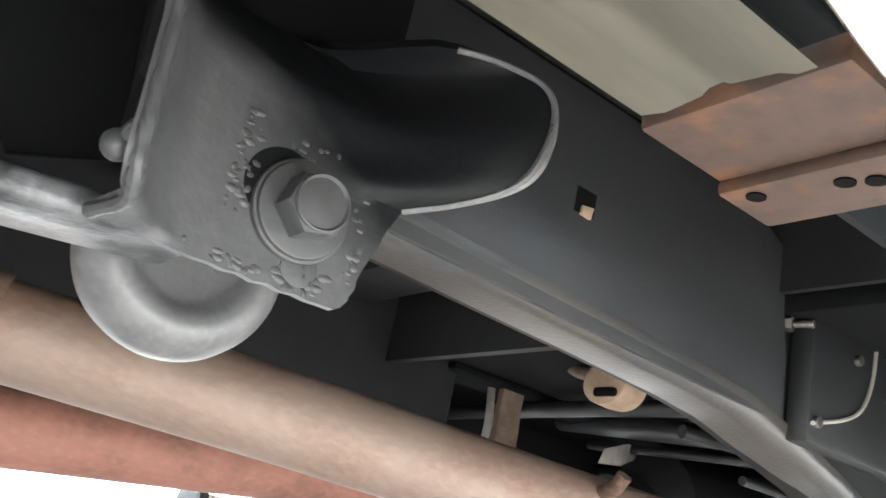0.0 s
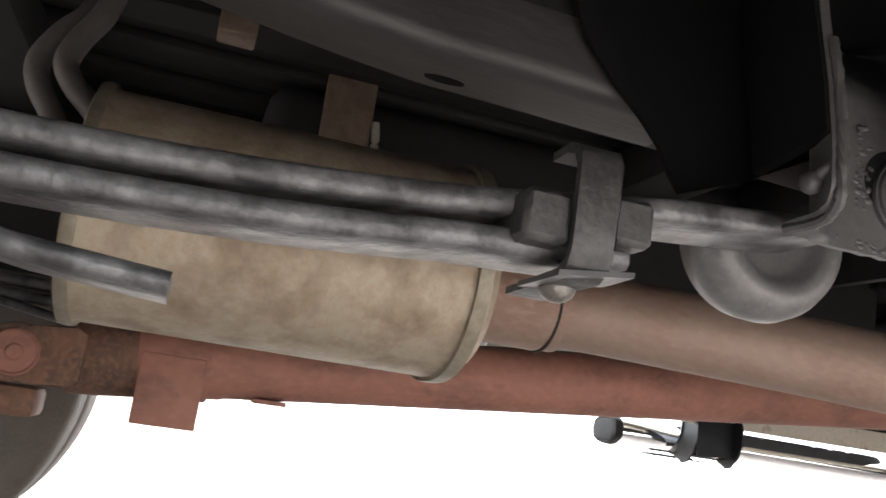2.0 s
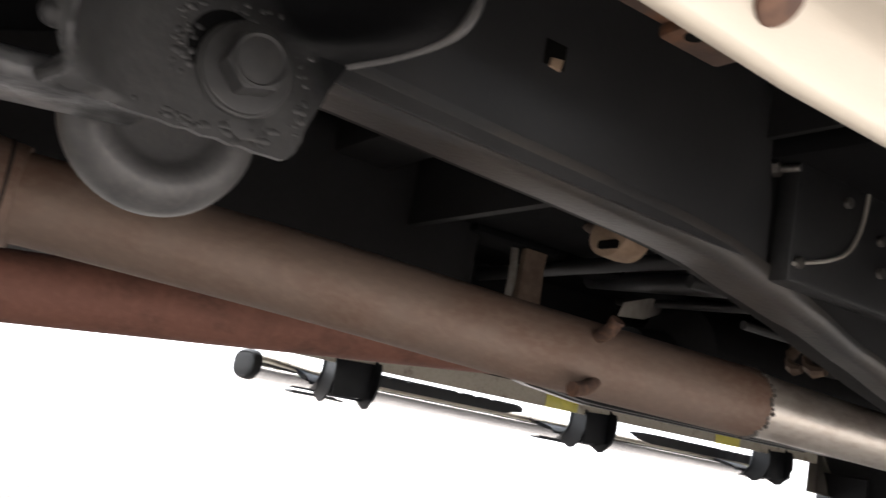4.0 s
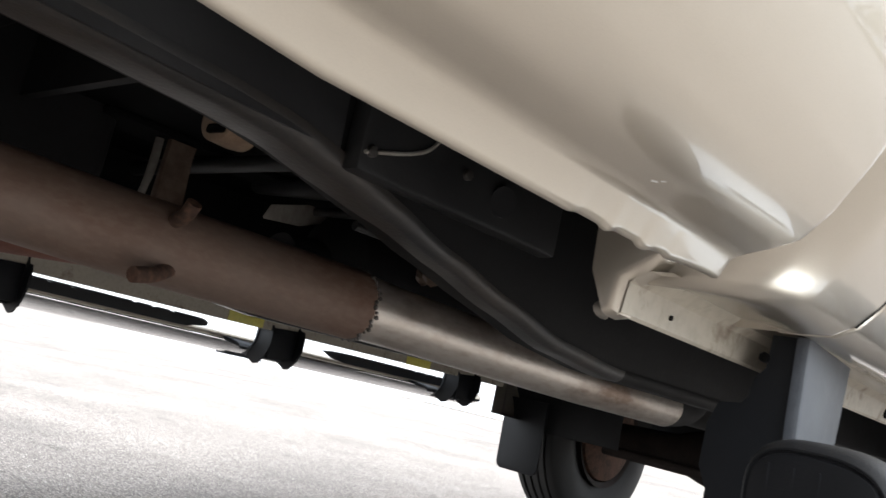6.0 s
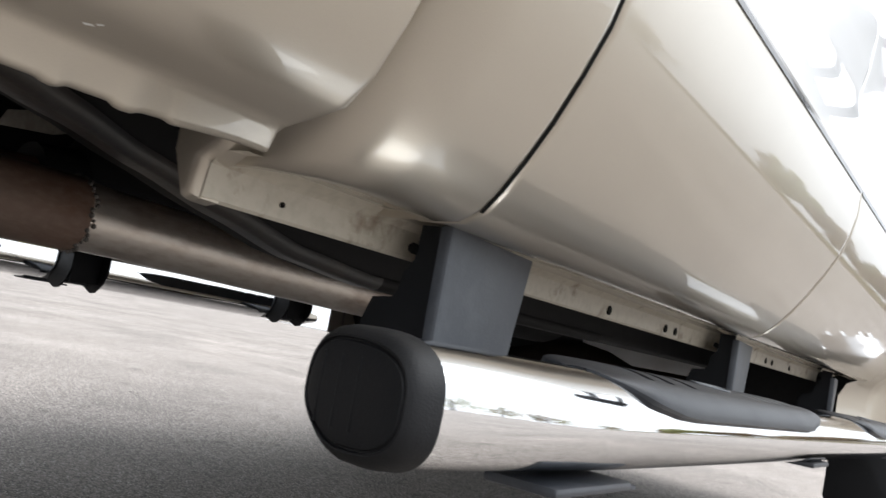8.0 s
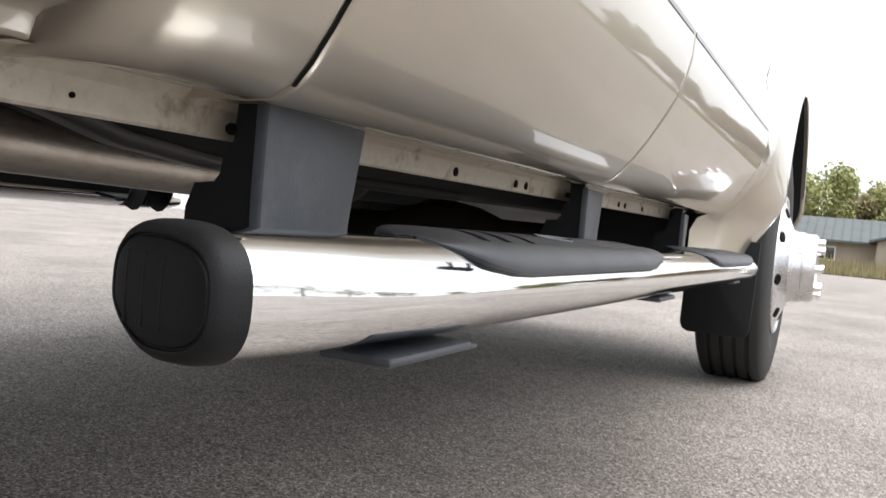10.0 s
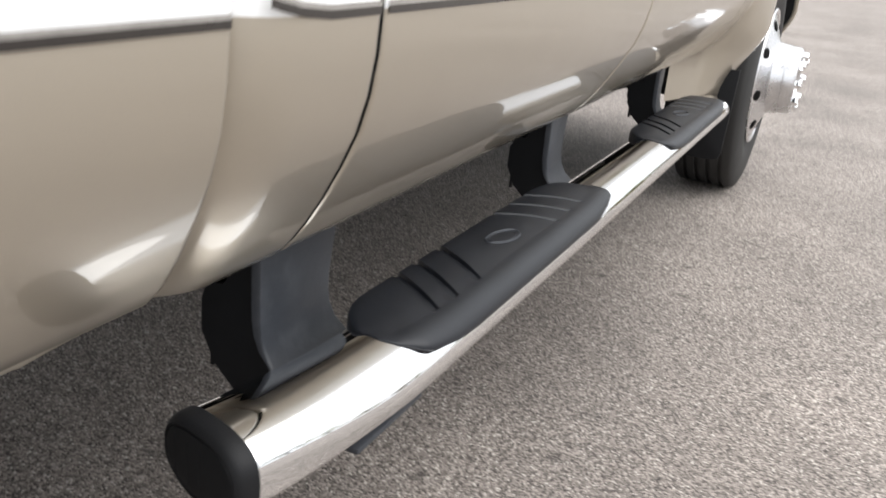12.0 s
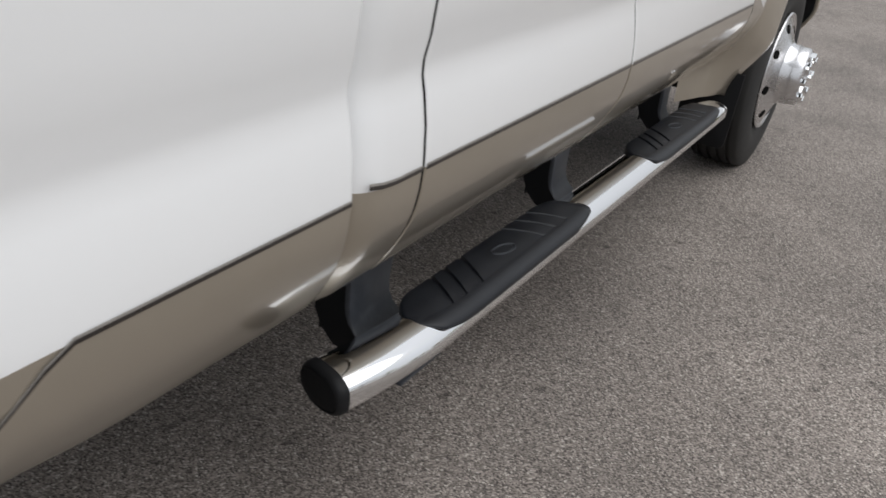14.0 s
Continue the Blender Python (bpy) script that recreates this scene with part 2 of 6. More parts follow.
def asphalt_material():
    m = bpy.data.materials.new("aggregate_asphalt")
    m.use_nodes = True
    n, l = m.node_tree.nodes, m.node_tree.links
    p = n["Principled BSDF"]
    tc = n.new("ShaderNodeTexCoord")
    cells = n.new("ShaderNodeTexVoronoi")
    cells.inputs["Scale"].default_value = 285
    l.new(tc.outputs["Object"], cells.inputs[0])
    cr = n.new("ShaderNodeValToRGB")
    cr.color_ramp.elements[0].position, cr.color_ramp.elements[0].color = 0.0, (0.050, 0.043, 0.038, 1)
    cr.color_ramp.elements[1].position, cr.color_ramp.elements[1].color = 1.0, (0.60, 0.555, 0.505, 1)
    e = cr.color_ramp.elements.new(0.3)
    e.color = (0.147, 0.127, 0.113, 1)
    e = cr.color_ramp.elements.new(0.7)
    e.color = (0.282, 0.249, 0.224, 1)
    e = cr.color_ramp.elements.new(0.92)
    e.color = (0.40, 0.35, 0.312, 1)
    sep = n.new("ShaderNodeSeparateColor")
    l.new(cells.outputs["Color"], sep.inputs[0])
    l.new(sep.outputs[0], cr.inputs[0])
    patch = n.new("ShaderNodeTexNoise")
    patch.inputs["Scale"].default_value, patch.inputs["Detail"].default_value = 1.3, 7
    l.new(tc.outputs["Object"], patch.inputs[0])
    pr = n.new("ShaderNodeMapRange")
    pr.inputs[1].default_value, pr.inputs[2].default_value, pr.inputs[3].default_value, pr.inputs[4].default_value = 0.3, 0.7, 0.74, 1.22
    l.new(patch.outputs[0], pr.inputs[0])
    spots = n.new("ShaderNodeTexNoise")
    spots.inputs["Scale"].default_value, spots.inputs["Detail"].default_value = 5.5, 4
    l.new(tc.outputs["Object"], spots.inputs[0])
    sr = n.new("ShaderNodeMapRange")
    sr.inputs[1].default_value, sr.inputs[2].default_value, sr.inputs[3].default_value, sr.inputs[4].default_value = 0.65, 0.74, 1.0, 0.62
    l.new(spots.outputs[0], sr.inputs[0])
    mul = n.new("ShaderNodeMath")
    mul.operation = "MULTIPLY"
    l.new(pr.outputs[0], mul.inputs[0])
    l.new(sr.outputs[0], mul.inputs[1])
    pits = n.new("ShaderNodeTexNoise")
    pits.inputs["Scale"].default_value, pits.inputs["Detail"].default_value = 24, 3
    l.new(tc.outputs["Object"], pits.inputs[0])
    pt = n.new("ShaderNodeMapRange")
    pt.inputs[1].default_value, pt.inputs[2].default_value, pt.inputs[3].default_value, pt.inputs[4].default_value = 0.645, 0.72, 1.0, 0.5
    l.new(pits.outputs[0], pt.inputs[0])
    mul2 = n.new("ShaderNodeMath")
    mul2.operation = "MULTIPLY"
    l.new(mul.outputs[0], mul2.inputs[0])
    l.new(pt.outputs[0], mul2.inputs[1])
    mul = mul2
    mx = n.new("ShaderNodeMixRGB")
    mx.blend_type, mx.inputs[0].default_value = "MULTIPLY", 1.0
    l.new(cr.outputs[0], mx.inputs[1])
    l.new(mul.outputs[0], mx.inputs[2])
    l.new(mx.outputs[0], p.inputs["Base Color"])
    p.inputs["Roughness"].default_value = 0.85
    b = n.new("ShaderNodeBump")
    b.inputs["Strength"].default_value, b.inputs["Distance"].default_value = 0.45, 0.003
    l.new(cells.outputs["Distance"], b.inputs["Height"])
    b.invert = True
    l.new(b.outputs[0], p.inputs["Normal"])
    return m


def shaded_hanger_material():
    """Grey plate steel up to where it bends; beyond, the hollow's shade is painted near-black."""
    m = HANGER.copy()
    m.name = "shaded_hanger_steel"
    n, l = m.node_tree.nodes, m.node_tree.links
    p = n["Principled BSDF"]
    tc = n.new("ShaderNodeTexCoord")
    axes = n.new("ShaderNodeSeparateXYZ")
    l.new(tc.outputs["Object"], axes.inputs[0])
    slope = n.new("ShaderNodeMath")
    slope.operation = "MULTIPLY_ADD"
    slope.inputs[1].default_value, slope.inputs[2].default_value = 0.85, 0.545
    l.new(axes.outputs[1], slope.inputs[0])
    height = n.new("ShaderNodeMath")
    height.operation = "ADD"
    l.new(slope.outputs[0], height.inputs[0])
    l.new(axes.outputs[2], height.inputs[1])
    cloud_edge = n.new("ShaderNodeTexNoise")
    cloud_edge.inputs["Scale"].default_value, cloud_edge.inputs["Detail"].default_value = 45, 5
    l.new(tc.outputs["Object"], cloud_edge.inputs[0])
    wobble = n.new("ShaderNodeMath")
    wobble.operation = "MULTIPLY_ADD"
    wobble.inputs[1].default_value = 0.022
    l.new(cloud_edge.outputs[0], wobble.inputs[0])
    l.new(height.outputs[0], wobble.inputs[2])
    # soft mask of the painted shade: flat of the plate to hollow
    hollow_shade = n.new("ShaderNodeMapRange")
    hollow_shade.inputs[1].default_value, hollow_shade.inputs[2].default_value = 0.672, 0.730
    l.new(wobble.outputs[0], hollow_shade.inputs[0])
    plate_grey = p.inputs["Base Color"].links[0].from_socket
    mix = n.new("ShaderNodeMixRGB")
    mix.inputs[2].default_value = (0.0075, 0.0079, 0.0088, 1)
    l.new(hollow_shade.outputs[0], mix.inputs[0])
    l.new(plate_grey, mix.inputs[1])
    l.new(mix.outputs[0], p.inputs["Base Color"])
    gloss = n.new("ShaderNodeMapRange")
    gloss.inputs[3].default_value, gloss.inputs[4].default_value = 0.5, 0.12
    l.new(hollow_shade.outputs[0], gloss.inputs[0])
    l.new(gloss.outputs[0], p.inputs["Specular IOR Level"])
    p.inputs["Metallic"].default_value = 0.0
    return m


HANGER_SHADED = shaded_hanger_material()
ASPHALT = asphalt_material()


# ---- mesh helpers ----
def finish(bm, name, mats, smooth=True, angle=40):
    me = bpy.data.meshes.new(name)
    bmesh.ops.recalc_face_normals(bm, faces=bm.faces[:])
    for f in bm.faces:
        f.smooth = smooth
    for e in bm.edges:
        if len(e.link_faces) == 2 and e.calc_face_angle(0) > radians(angle):
            e.smooth = False
    bm.to_mesh(me)
    bm.free()
    for m in mats if isinstance(mats, (list, tuple)) else [mats]:
        me.materials.append(m)
    return me


def part(name, bm, mats, parent, label="", smooth=True, angle=40):
    ob = new(name, finish(bm, name, mats, smooth, angle))
    ob.parent = parent
    if label:
        tagged(ob, label)
    return ob


def box(bm, x0, x1, y0, y1, z0, z1, bevel=0.0, m=None, segments=2):
    r = bmesh.ops.create_cube(bm, size=1.0)
    vs = r["verts"]
    for v in vs:
        v.co = Vector((x0 + (v.co.x + 0.5) * (x1 - x0), y0 + (v.co.y + 0.5) * (y1 - y0), z0 + (v.co.z + 0.5) * (z1 - z0)))
    if bevel:
        es = list({e for v in vs for e in v.link_edges})
        r = bmesh.ops.bevel(bm, geom=es, offset=bevel, segments=segments, affect="EDGES", profile=0.5)
        vs = list({v for f in r["faces"] for v in f.verts} | {v for v in vs if v.is_valid})
    if m:
        bmesh.ops.transform(bm, matrix=m, verts=[v for v in vs if v.is_valid])
    return bm


def ring_loft(bm, rings, cap=True, closed=True):
    """Skin over rings of points."""
    rows = [[bm.verts.new(p) for p in ring] for ring in rings]
    for a, b in zip(rows, rows[1:]):
        k = len(a)
        for i in range(k if closed else k - 1):
            j = (i + 1) % k
            bm.faces.new((a[i], a[j], b[j], b[i]))
    if cap and closed:
        bm.faces.new(rows[0][::-1])
        bm.faces.new(rows[-1])
    return rows


def sweep(bm, points, radii, sides=20, flat=1.0, power=2.0, cap=True, up=(0, 0, 1)):
    """A tube along points; radii one number or one a point; flat: height by width; power above 2: squarer."""
    pts = [Vector(p) for p in points]
    rings = []
    for i, p in enumerate(pts):
        d = (pts[min(i + 1, len(pts) - 1)] - pts[max(i - 1, 0)]).normalized()
        u = Vector(up)
        s = d.cross(u)
        s = s.normalized() if s.length > 1e-4 else Vector((1, 0, 0))
        t = s.cross(d).normalized()
        r = radii[i] if isinstance(radii, (list, tuple)) else radii
        ring = []
        for k in range(sides):
            a = 2 * math.pi * k / sides
            c, q = math.cos(a), math.sin(a)
            cx = math.copysign(abs(c) ** (2 / power), c)
            cz = math.copysign(abs(q) ** (2 / power), q)
            ring.append(p + s * (r * cx) + t * (r * flat * cz))
        rings.append(ring)
    ring_loft(bm, rings, cap)
    return bm


def smooth_path(points, n=6):
    """Catmull-Rom through points."""
    p = [Vector(q) for q in points]
    p = [2 * p[0] - p[1]] + p + [2 * p[-1] - p[-2]]
    out = []
    for i in range(1, len(p) - 2):
        for k in range(n):
            t = k / n
            out.append(0.5 * (2 * p[i] + (p[i + 1] - p[i - 1]) * t + (2 * p[i - 1] - 5 * p[i] + 4 * p[i + 1] - p[i + 2]) * t * t
                              + (3 * p[i] - p[i - 1] - 3 * p[i + 1] + p[i + 2]) * t ** 3))
    return out + [p[-2]]


def plate(bm, outline, x0, x1, bevel=0.003):
    """A plate from an outline of (y, z), between x0 and x1."""
    a = [bm.verts.new((x0, y, z)) for y, z in outline]
    b = [bm.verts.new((x1, y, z)) for y, z in outline]
    n = len(a)
    f1, f2 = bm.faces.new(a), bm.faces.new(b[::-1])
    for i in range(n):
        bm.faces.new((a[i], b[i], b[(i + 1) % n], a[(i + 1) % n]))
    if bevel:
        es = [e for f in (f1, f2) for e in f.edges]
        bmesh.ops.bevel(bm, geom=es, offset=bevel, segments=2, affect="EDGES", profile=0.5)
    return bm


def disc(bm, centre, axis, radius, depth, sides=24, bevel=0.0, turn=0.0):
    """A round or many-sided slab whose base stands at centre, along axis."""
    q = Vector((0, 0, 1)).rotation_difference(Vector(axis)).to_matrix().to_4x4()
    b = bmesh.new()
    bmesh.ops.create_cone(b, cap_ends=True, segments=sides, radius1=radius, radius2=radius, depth=depth)
    bmesh.ops.translate(b, vec=(0, 0, depth / 2), verts=b.verts[:])
    if bevel:
        es = [e for e in b.edges if all(abs(v.co.z - depth) < 1e-6 for v in e.verts)]
        bmesh.ops.bevel(b, geom=es, offset=bevel, segments=2, affect="EDGES", profile=0.5)
    bmesh.ops.transform(b, matrix=Matrix.Translation(centre) @ q @ Matrix.Rotation(turn, 4, "Z"), verts=b.verts[:])
    me = bpy.data.meshes.new("tmp")
    b.to_mesh(me)
    b.free()
    bm.from_mesh(me)
    bpy.data.meshes.remove(me)
    return bm


def lathe(bm, profile, axis_y, axis_z, sides=64, closed=True):
    """Turns a profile of (x, radius) round the line through (axis_y, axis_z) along x."""
    rings = [[Vector((x, axis_y + r * math.cos(2 * math.pi * k / sides), axis_z + r * math.sin(2 * math.pi * k / sides))) for k in range(sides)] for x, r in profile]
    ring_loft(bm, rings, cap=closed)
    return bm


# ---- ground ----
def ground_height(x, y):
    d = max(0.0, y - 9.0)
    return -0.0275 * d * d / (d + 14.0)


def build_ground():
    bm = bmesh.new()
    xs = [-900, -300, -120, -60, -30, -15, -6, 0, 6, 15, 30, 60, 120, 300, 900]
    ys = [-900, -200, -60, -20, -6, 0, 4, 8, 10, 12, 15, 18, 22, 27, 33, 40, 50, 60, 75, 100, 160, 300, 900]
    rows = [[bm.verts.new((x, y, ground_height(x, y))) for x in xs] for y in ys]
    for a, b in zip(rows, rows[1:]):
        for i in range(len(xs) - 1):
            bm.faces.new((a[i], a[i + 1], b[i + 1], b[i]))
    ob = new("ground", finish(bm, "ground", ASPHALT))
    return tagged(ob, "worn grey-brown asphalt car park with exposed aggregate", "ground", kind="structure")


build_ground()

# ---- the truck ----
truck = tagged(new("pickup_truck"), "white and beige crew cab pickup truck with dual rear wheels", "pickup truck")
AXLE_F, AXLE_R = 2.80, -1.58
STRIPE_Z = 0.742
PROFILE = [(1.32, 0.985), (1.10, 1.008), (0.98, 1.013), (0.92, 1.008), (0.885, 1.001), (0.865, 1.001), (0.84, 1.007), (0.80, 1.015), (STRIPE_Z + 0.012, 1.0195),
           (STRIPE_Z, 1.020), (0.71, 1.0185), (0.68, 1.0125), (0.65, 1.002), (0.62, 0.986), (0.59, 0.968), (0.565, 0.951), (0.545, 0.935), (0.53, 0.920)]
CAB_UNDER = [(0.522, 0.905), (0.521, 0.885), (0.526, 0.862), (0.527, 0.838), (0.520, 0.823), (0.497, 0.820), (0.495, 0.816), (0.520, 0.812), (0.60, 0.80)]
BED_PROFILE = PROFILE[:-2] + [(0.5485, 0.936), (0.5415, 0.9225)]
BED_UNDER = [(0.5370, 0.911), (0.5345, 0.9050), (0.5315, 0.9020), (0.518, 0.8965), (0.5155, 0.8950), (0.5150, 0.892), (0.517, 0.8905), (0.54, 0.893), (0.58, 0.915), (0.64, 0.945), (0.70, 0.965), (0.78, 0.97)]


def smoothstep(t):
    t = min(1.0, max(0.0, t))
    return t * t * (3 - 2 * t)


def skin_x(z):
    for (za, xa), (zb, xb) in zip(PROFILE, PROFILE[1:]):
        if zb <= z <= za:
            return xa + (xb - xa) * (za - z) / (za - zb)
    return PROFILE[-1][1] if z < PROFILE[-1][0] else PROFILE[0][1]


LEAN = [(0.50, 0.020), (0.525, 0.016), (0.56, 0.009), (0.60, 0.004), (0.65, -0.004), (0.70, -0.010), (0.76, -0.008), (0.84, -0.004), (1.40, -0.004)]


def seam_lean(y, z):
    """How far the seams between bed, cab corner and door lean forward towards the sill."""
    near = smoothstep((y + 0.20) / 0.14) * smoothstep((0.30 - y) / 0.14)
    z = min(1.39, max(0.501, z))
    for (za, a), (zb, b) in zip(LEAN, LEAN[1:]):
        if za <= z <= zb:
            return near * (a + (b - a) * (z - za) / (zb - za))
    return 0.0


def side_panel(name, y0, y1, under, parent, label="", side=1, rear=None, front=None, bulge=None, top=1.32, notch=None, climb=None, profile=None, painted=1, arch=None, tuck=0.0, crease=50):
    """A pressed side panel: the skin's section drawn along y, its ends folded in."""
    profile = profile or PROFILE
    rear = rear or [(0.0, -0.03), (0.0, -0.004), (0.001, -0.0012), (0.0032, 0.0), (0.007, 0.0)]
    front = front or [(0.007, 0.0), (0.0032, 0.0), (0.001, -0.0012), (0.0, -0.004), (0.0, -0.03)]
    n = max(2, int((y1 - y0) / 0.06))
    cols = [(y0 + d, o) for d, o in rear]
    cols += [(y0 + rear[-1][0] + (y1 - y0 - rear[-1][0] - front[0][0]) * k / n, 0.0) for k in range(1, n)]
    cols += [(y1 - d, o) for d, o in front]
    if notch:
        cols = sorted(set(cols[:-5] + [(y1 - 0.010 - 0.003 * k, 0.0) for k in range(75)])) + cols[-5:]
    section = [p for p in profile if p[0] <= top] + under
    bm = bmesh.new()
    rows = []
    for y, off in cols:
        row = []
        for i, (z, x) in enumerate(section):
            w = 1.0 + tuck * smoothstep((0.64 - z) / 0.10) if i < len(profile) or tuck else max(0.0, 1.0 - (i - len(profile)) / 3)
            if notch and len(profile) + 2 < i < len(profile) + 7:
                z += notch(y) * (0.85 if i == len(profile) + 3 else 1.0)
            if arch and i < len(profile) + 8:
                z = max(z, arch(y) + 0.02 * (z - 0.5))
            yy = y + seam_lean(y, z)
            if notch:
                ahead = smoothstep((y + 0.15) / 0.11)
                if i > len(profile) + 2 and i < len(profile) + 7:
                    z += 0.006 * ahead
                yy -= 0.020 * smoothstep((0.556 - z) / 0.03) * ahead
            if climb:
                z += climb(y) * smoothstep((0.68 - z) / 0.14)
            row.append(bm.verts.new((side * (x + max(off * w, min(0.0, 0.815 - x)) + (bulge(y, z) * max(w, 0.35) if bulge else 0.0)), yy, z)))
        rows.append(row)
    for a, b in zip(rows, rows[1:]):
        for i in range(len(section) - 1):
            f = bm.faces.new((a[i], a[i + 1], b[i + 1], b[i]))
            f.material_index = 0 if section[i + 1][0] >= STRIPE_Z - 1e-6 and i < len(profile) else (1 if i < len(profile) + painted else 2)
    return part(name, bm, [WHITE, BEIGE, UNDERCOAT], parent, label, angle=crease)


def stripe(y0, y1, parent, side=1, z0=STRIPE_Z - 0.0035, z1=STRIPE_Z + 0.0055, bulge=None, drop=None):
    bm = bmesh.new()
    n = max(2, int((y1 - y0) / 0.03))
    rows = []
    for k in range(n + 1):
        y = y0 + (y1 - y0) * k / n
        d = drop(y) if drop else 0.0
        rows.append([bm.verts.new((side * (skin_x(z + d) + 0.0012 + (bulge(y, z) if bulge else 0)), y + seam_lean(y, z + d), z + d)) for z in (z1, z0 + 0.62 * (z1 - z0), z0)])
    for a, b in zip(rows, rows[1:]):
        for i in range(2):
            bm.faces.new((a[i], a[i + 1], b[i + 1], b[i])).material_index = i
    return part("pinstripe", bm, [STRIPE_GREY, STRIPE], parent, "thin black pinstripe along the colour break")


def bed_bulge(y, z):
    return 0.14 * smoothstep((-0.50 - y) / 0.45) * smoothstep((1.15 - z) / 0.25)


def lip_notch(y):
    up = 0.0
    for c, w, h in ((-0.176, 0.014, 0.0016), (-0.146, 0.014, 0.0024), (-0.114, 0.012, 0.0016)):
        up = max(up, h * smoothstep((w - abs(y - c)) / 0.006))
    return up


def rear_arch(y):
    d = 0.52 ** 2 - (y - AXLE_R) ** 2
    return 0.39 + math.sqrt(d) if d > 0 else 0.0


def lip_climb(y):
    return 0.011 * smoothstep((-0.36 - y) / 0.10)


def bed_drop(y):
    return -0.78 * max(0.0, -0.447 - y)


for side in (1, -1):
    bed = side_panel("bed_side", -2.62, -0.034, BED_UNDER, truck, "white and beige cargo bed side with a folded bottom lip", side, bulge=bed_bulge, notch=lip_notch, climb=lip_climb, profile=BED_PROFILE, painted=6, arch=rear_arch)
    stripe(-0.62, -0.037, bed, side, STRIPE_Z - 0.003, STRIPE_Z + 0.005, bulge=bed_bulge, drop=bed_drop)
    bm = bmesh.new()
    for dy, dz, w in ((0.0, 0.0, 0.0055), (0.0035, 0.0010, 0.003)):
        y, z = -0.161 + dy, 0.5385 + dz
        bm.faces.new([bm.verts.new((side * (0.911 + (zz - 0.537) * 2.55 + 0.0012), yy, zz)) for yy, zz in ((y - w / 2, z), (y - w / 5, z - 0.0004), (y + w / 2, z + 0.0002), (y + w / 6, z + 0.0005))])
    if side > 0:
        fb = bmesh.new()
        disc(fb, (0.9035, -0.541, 0.5415), (0.75, 0.06, -0.66), 0.0075, 0.003, 16, 0.001)
        part("flare_plug", fb, DARK_RUST, bed, "dark rusty plug under the flare")
        part("scuff", bm, TRIM_WHITE, bed, "small white scuff mark")
    else:
        bm.free()
    corner = side_panel("cab_corner", -0.017, 0.1240, CAB_UNDER[:4], truck, "rounded rear cab corner in two-tone paint", side,
                        rear=[(0.0, -0.10)] + [(0.055 * (1 - math.cos(radians(10 * k))), -0.030 * (1 - math.sin(radians(10 * k)))) for k in range(10)], tuck=1.3, painted=9, crease=75)
    stripe(-0.003, 0.1220, corner, side, drop=lambda y: 0.010 * smoothstep((0.05 - y) / 0.06))
    rear_door = side_panel("rear_door", 0.1292, 0.9265, CAB_UNDER[:5], truck, "rear passenger door in white over beige", side, painted=9)
    stripe(0.1312, 0.924, rear_door, side)
    front_door = side_panel("front_door", 0.9305, 2.0195, CAB_UNDER[:5], truck, "front passenger door in white over beige", side, painted=9)
    stripe(0.933, 2.018, front_door, side)
    # sill flange below the doors, with drain holes
    bm = bmesh.new()
    prof = [(0.812, 0.60), (0.816, 0.522), (0.818, 0.499), (0.821, 0.497), (0.8235, 0.499), (0.826, 0.519), (0.836, 0.527), (0.855, 0.527)]
    drop = 0.017 if side < 0 else 0.0
    ring_loft(bm, [[Vector((side * x, y, z - (drop if z < 0.51 else 0.0))) for x, z in prof] for y in [-0.014 + 2.04 * k / 40 for k in range(41)]], cap=False, closed=False)
    sill = part("sill", bm, SILL, truck, "dusty beige rocker sill flange with drain holes")
    for y in (0.05, 0.595, 0.79, 0.83, 1.16, 1.22, 1.35, 1.40, 1.55):
        bm = bmesh.new()
        disc(bm, (side * 0.8243, y, 0.508), (side, 0, 0), 0.0019 if y < 0.1 else 0.0055, 0.002, 12)
        part("drain_hole", bm, SEAL, sill)
    if side < 0:
        for y, z in ((0.81, 0.481), (1.50, 0.479)):
            bm = bmesh.new()
            box(bm, -0.8150, -0.8125, y, y + 0.115, z, z + 0.034, 0.001)
            part("caution_tag", bm, SIGNAL, sill, "yellow sticker tag under the sill")
    # closing panel of the cab's rear corner and of its back
    bm = bmesh.new()
    out = [(x - 0.050, z) for z, x in [(0.75, 0.93), (0.66, 0.93), (0.60, 0.925), (0.565, 0.915), (0.54, 0.905), (0.528, 0.893)]] + [(0.836, 0.524), (0.826, 0.519), (0.823, 0.497), (0.812, 0.495), (0.800, 0.52), (0.79, 0.75)]
    ring_loft(bm, [[Vector((side * (x - (sh if x > 0.815 else 0.0)), y, z + (0.6 * sh if z < 0.53 else 0.0))) for x, z in out] for y, sh in ((-0.0205, 0.0085), (-0.0195, 0.0050), (-0.0165, 0.0022), (-0.012, 0.0006), (0.0, 0.0))])
    part("corner_closure", bm, BEIGE, truck, "beige closing panel at the cab's rear corner")
    # black rubber in the door gaps
    for y, half in ((0.1266, 0.0026), (0.9285, 0.0024), (2.021, 0.002)):
        bm = bmesh.new()
        rows = [[bm.verts.new((side * (x - 0.0016), yy + seam_lean(yy, z), z)) for z, x in PROFILE] for yy in (y - half, y + half)]
        for k in range(len(PROFILE) - 1):
            bm.faces.new((rows[0][k], rows[0][k + 1], rows[1][k + 1], rows[1][k]))
        part("door_seal", bm, SEAL, truck, "black rubber seal in the door gap")
    # front wing with its wheel arch flare
    bm = bmesh.new()
    cy, cz, rad, tall = AXLE_F, 0.41, 0.445, 1.22
    rows = []
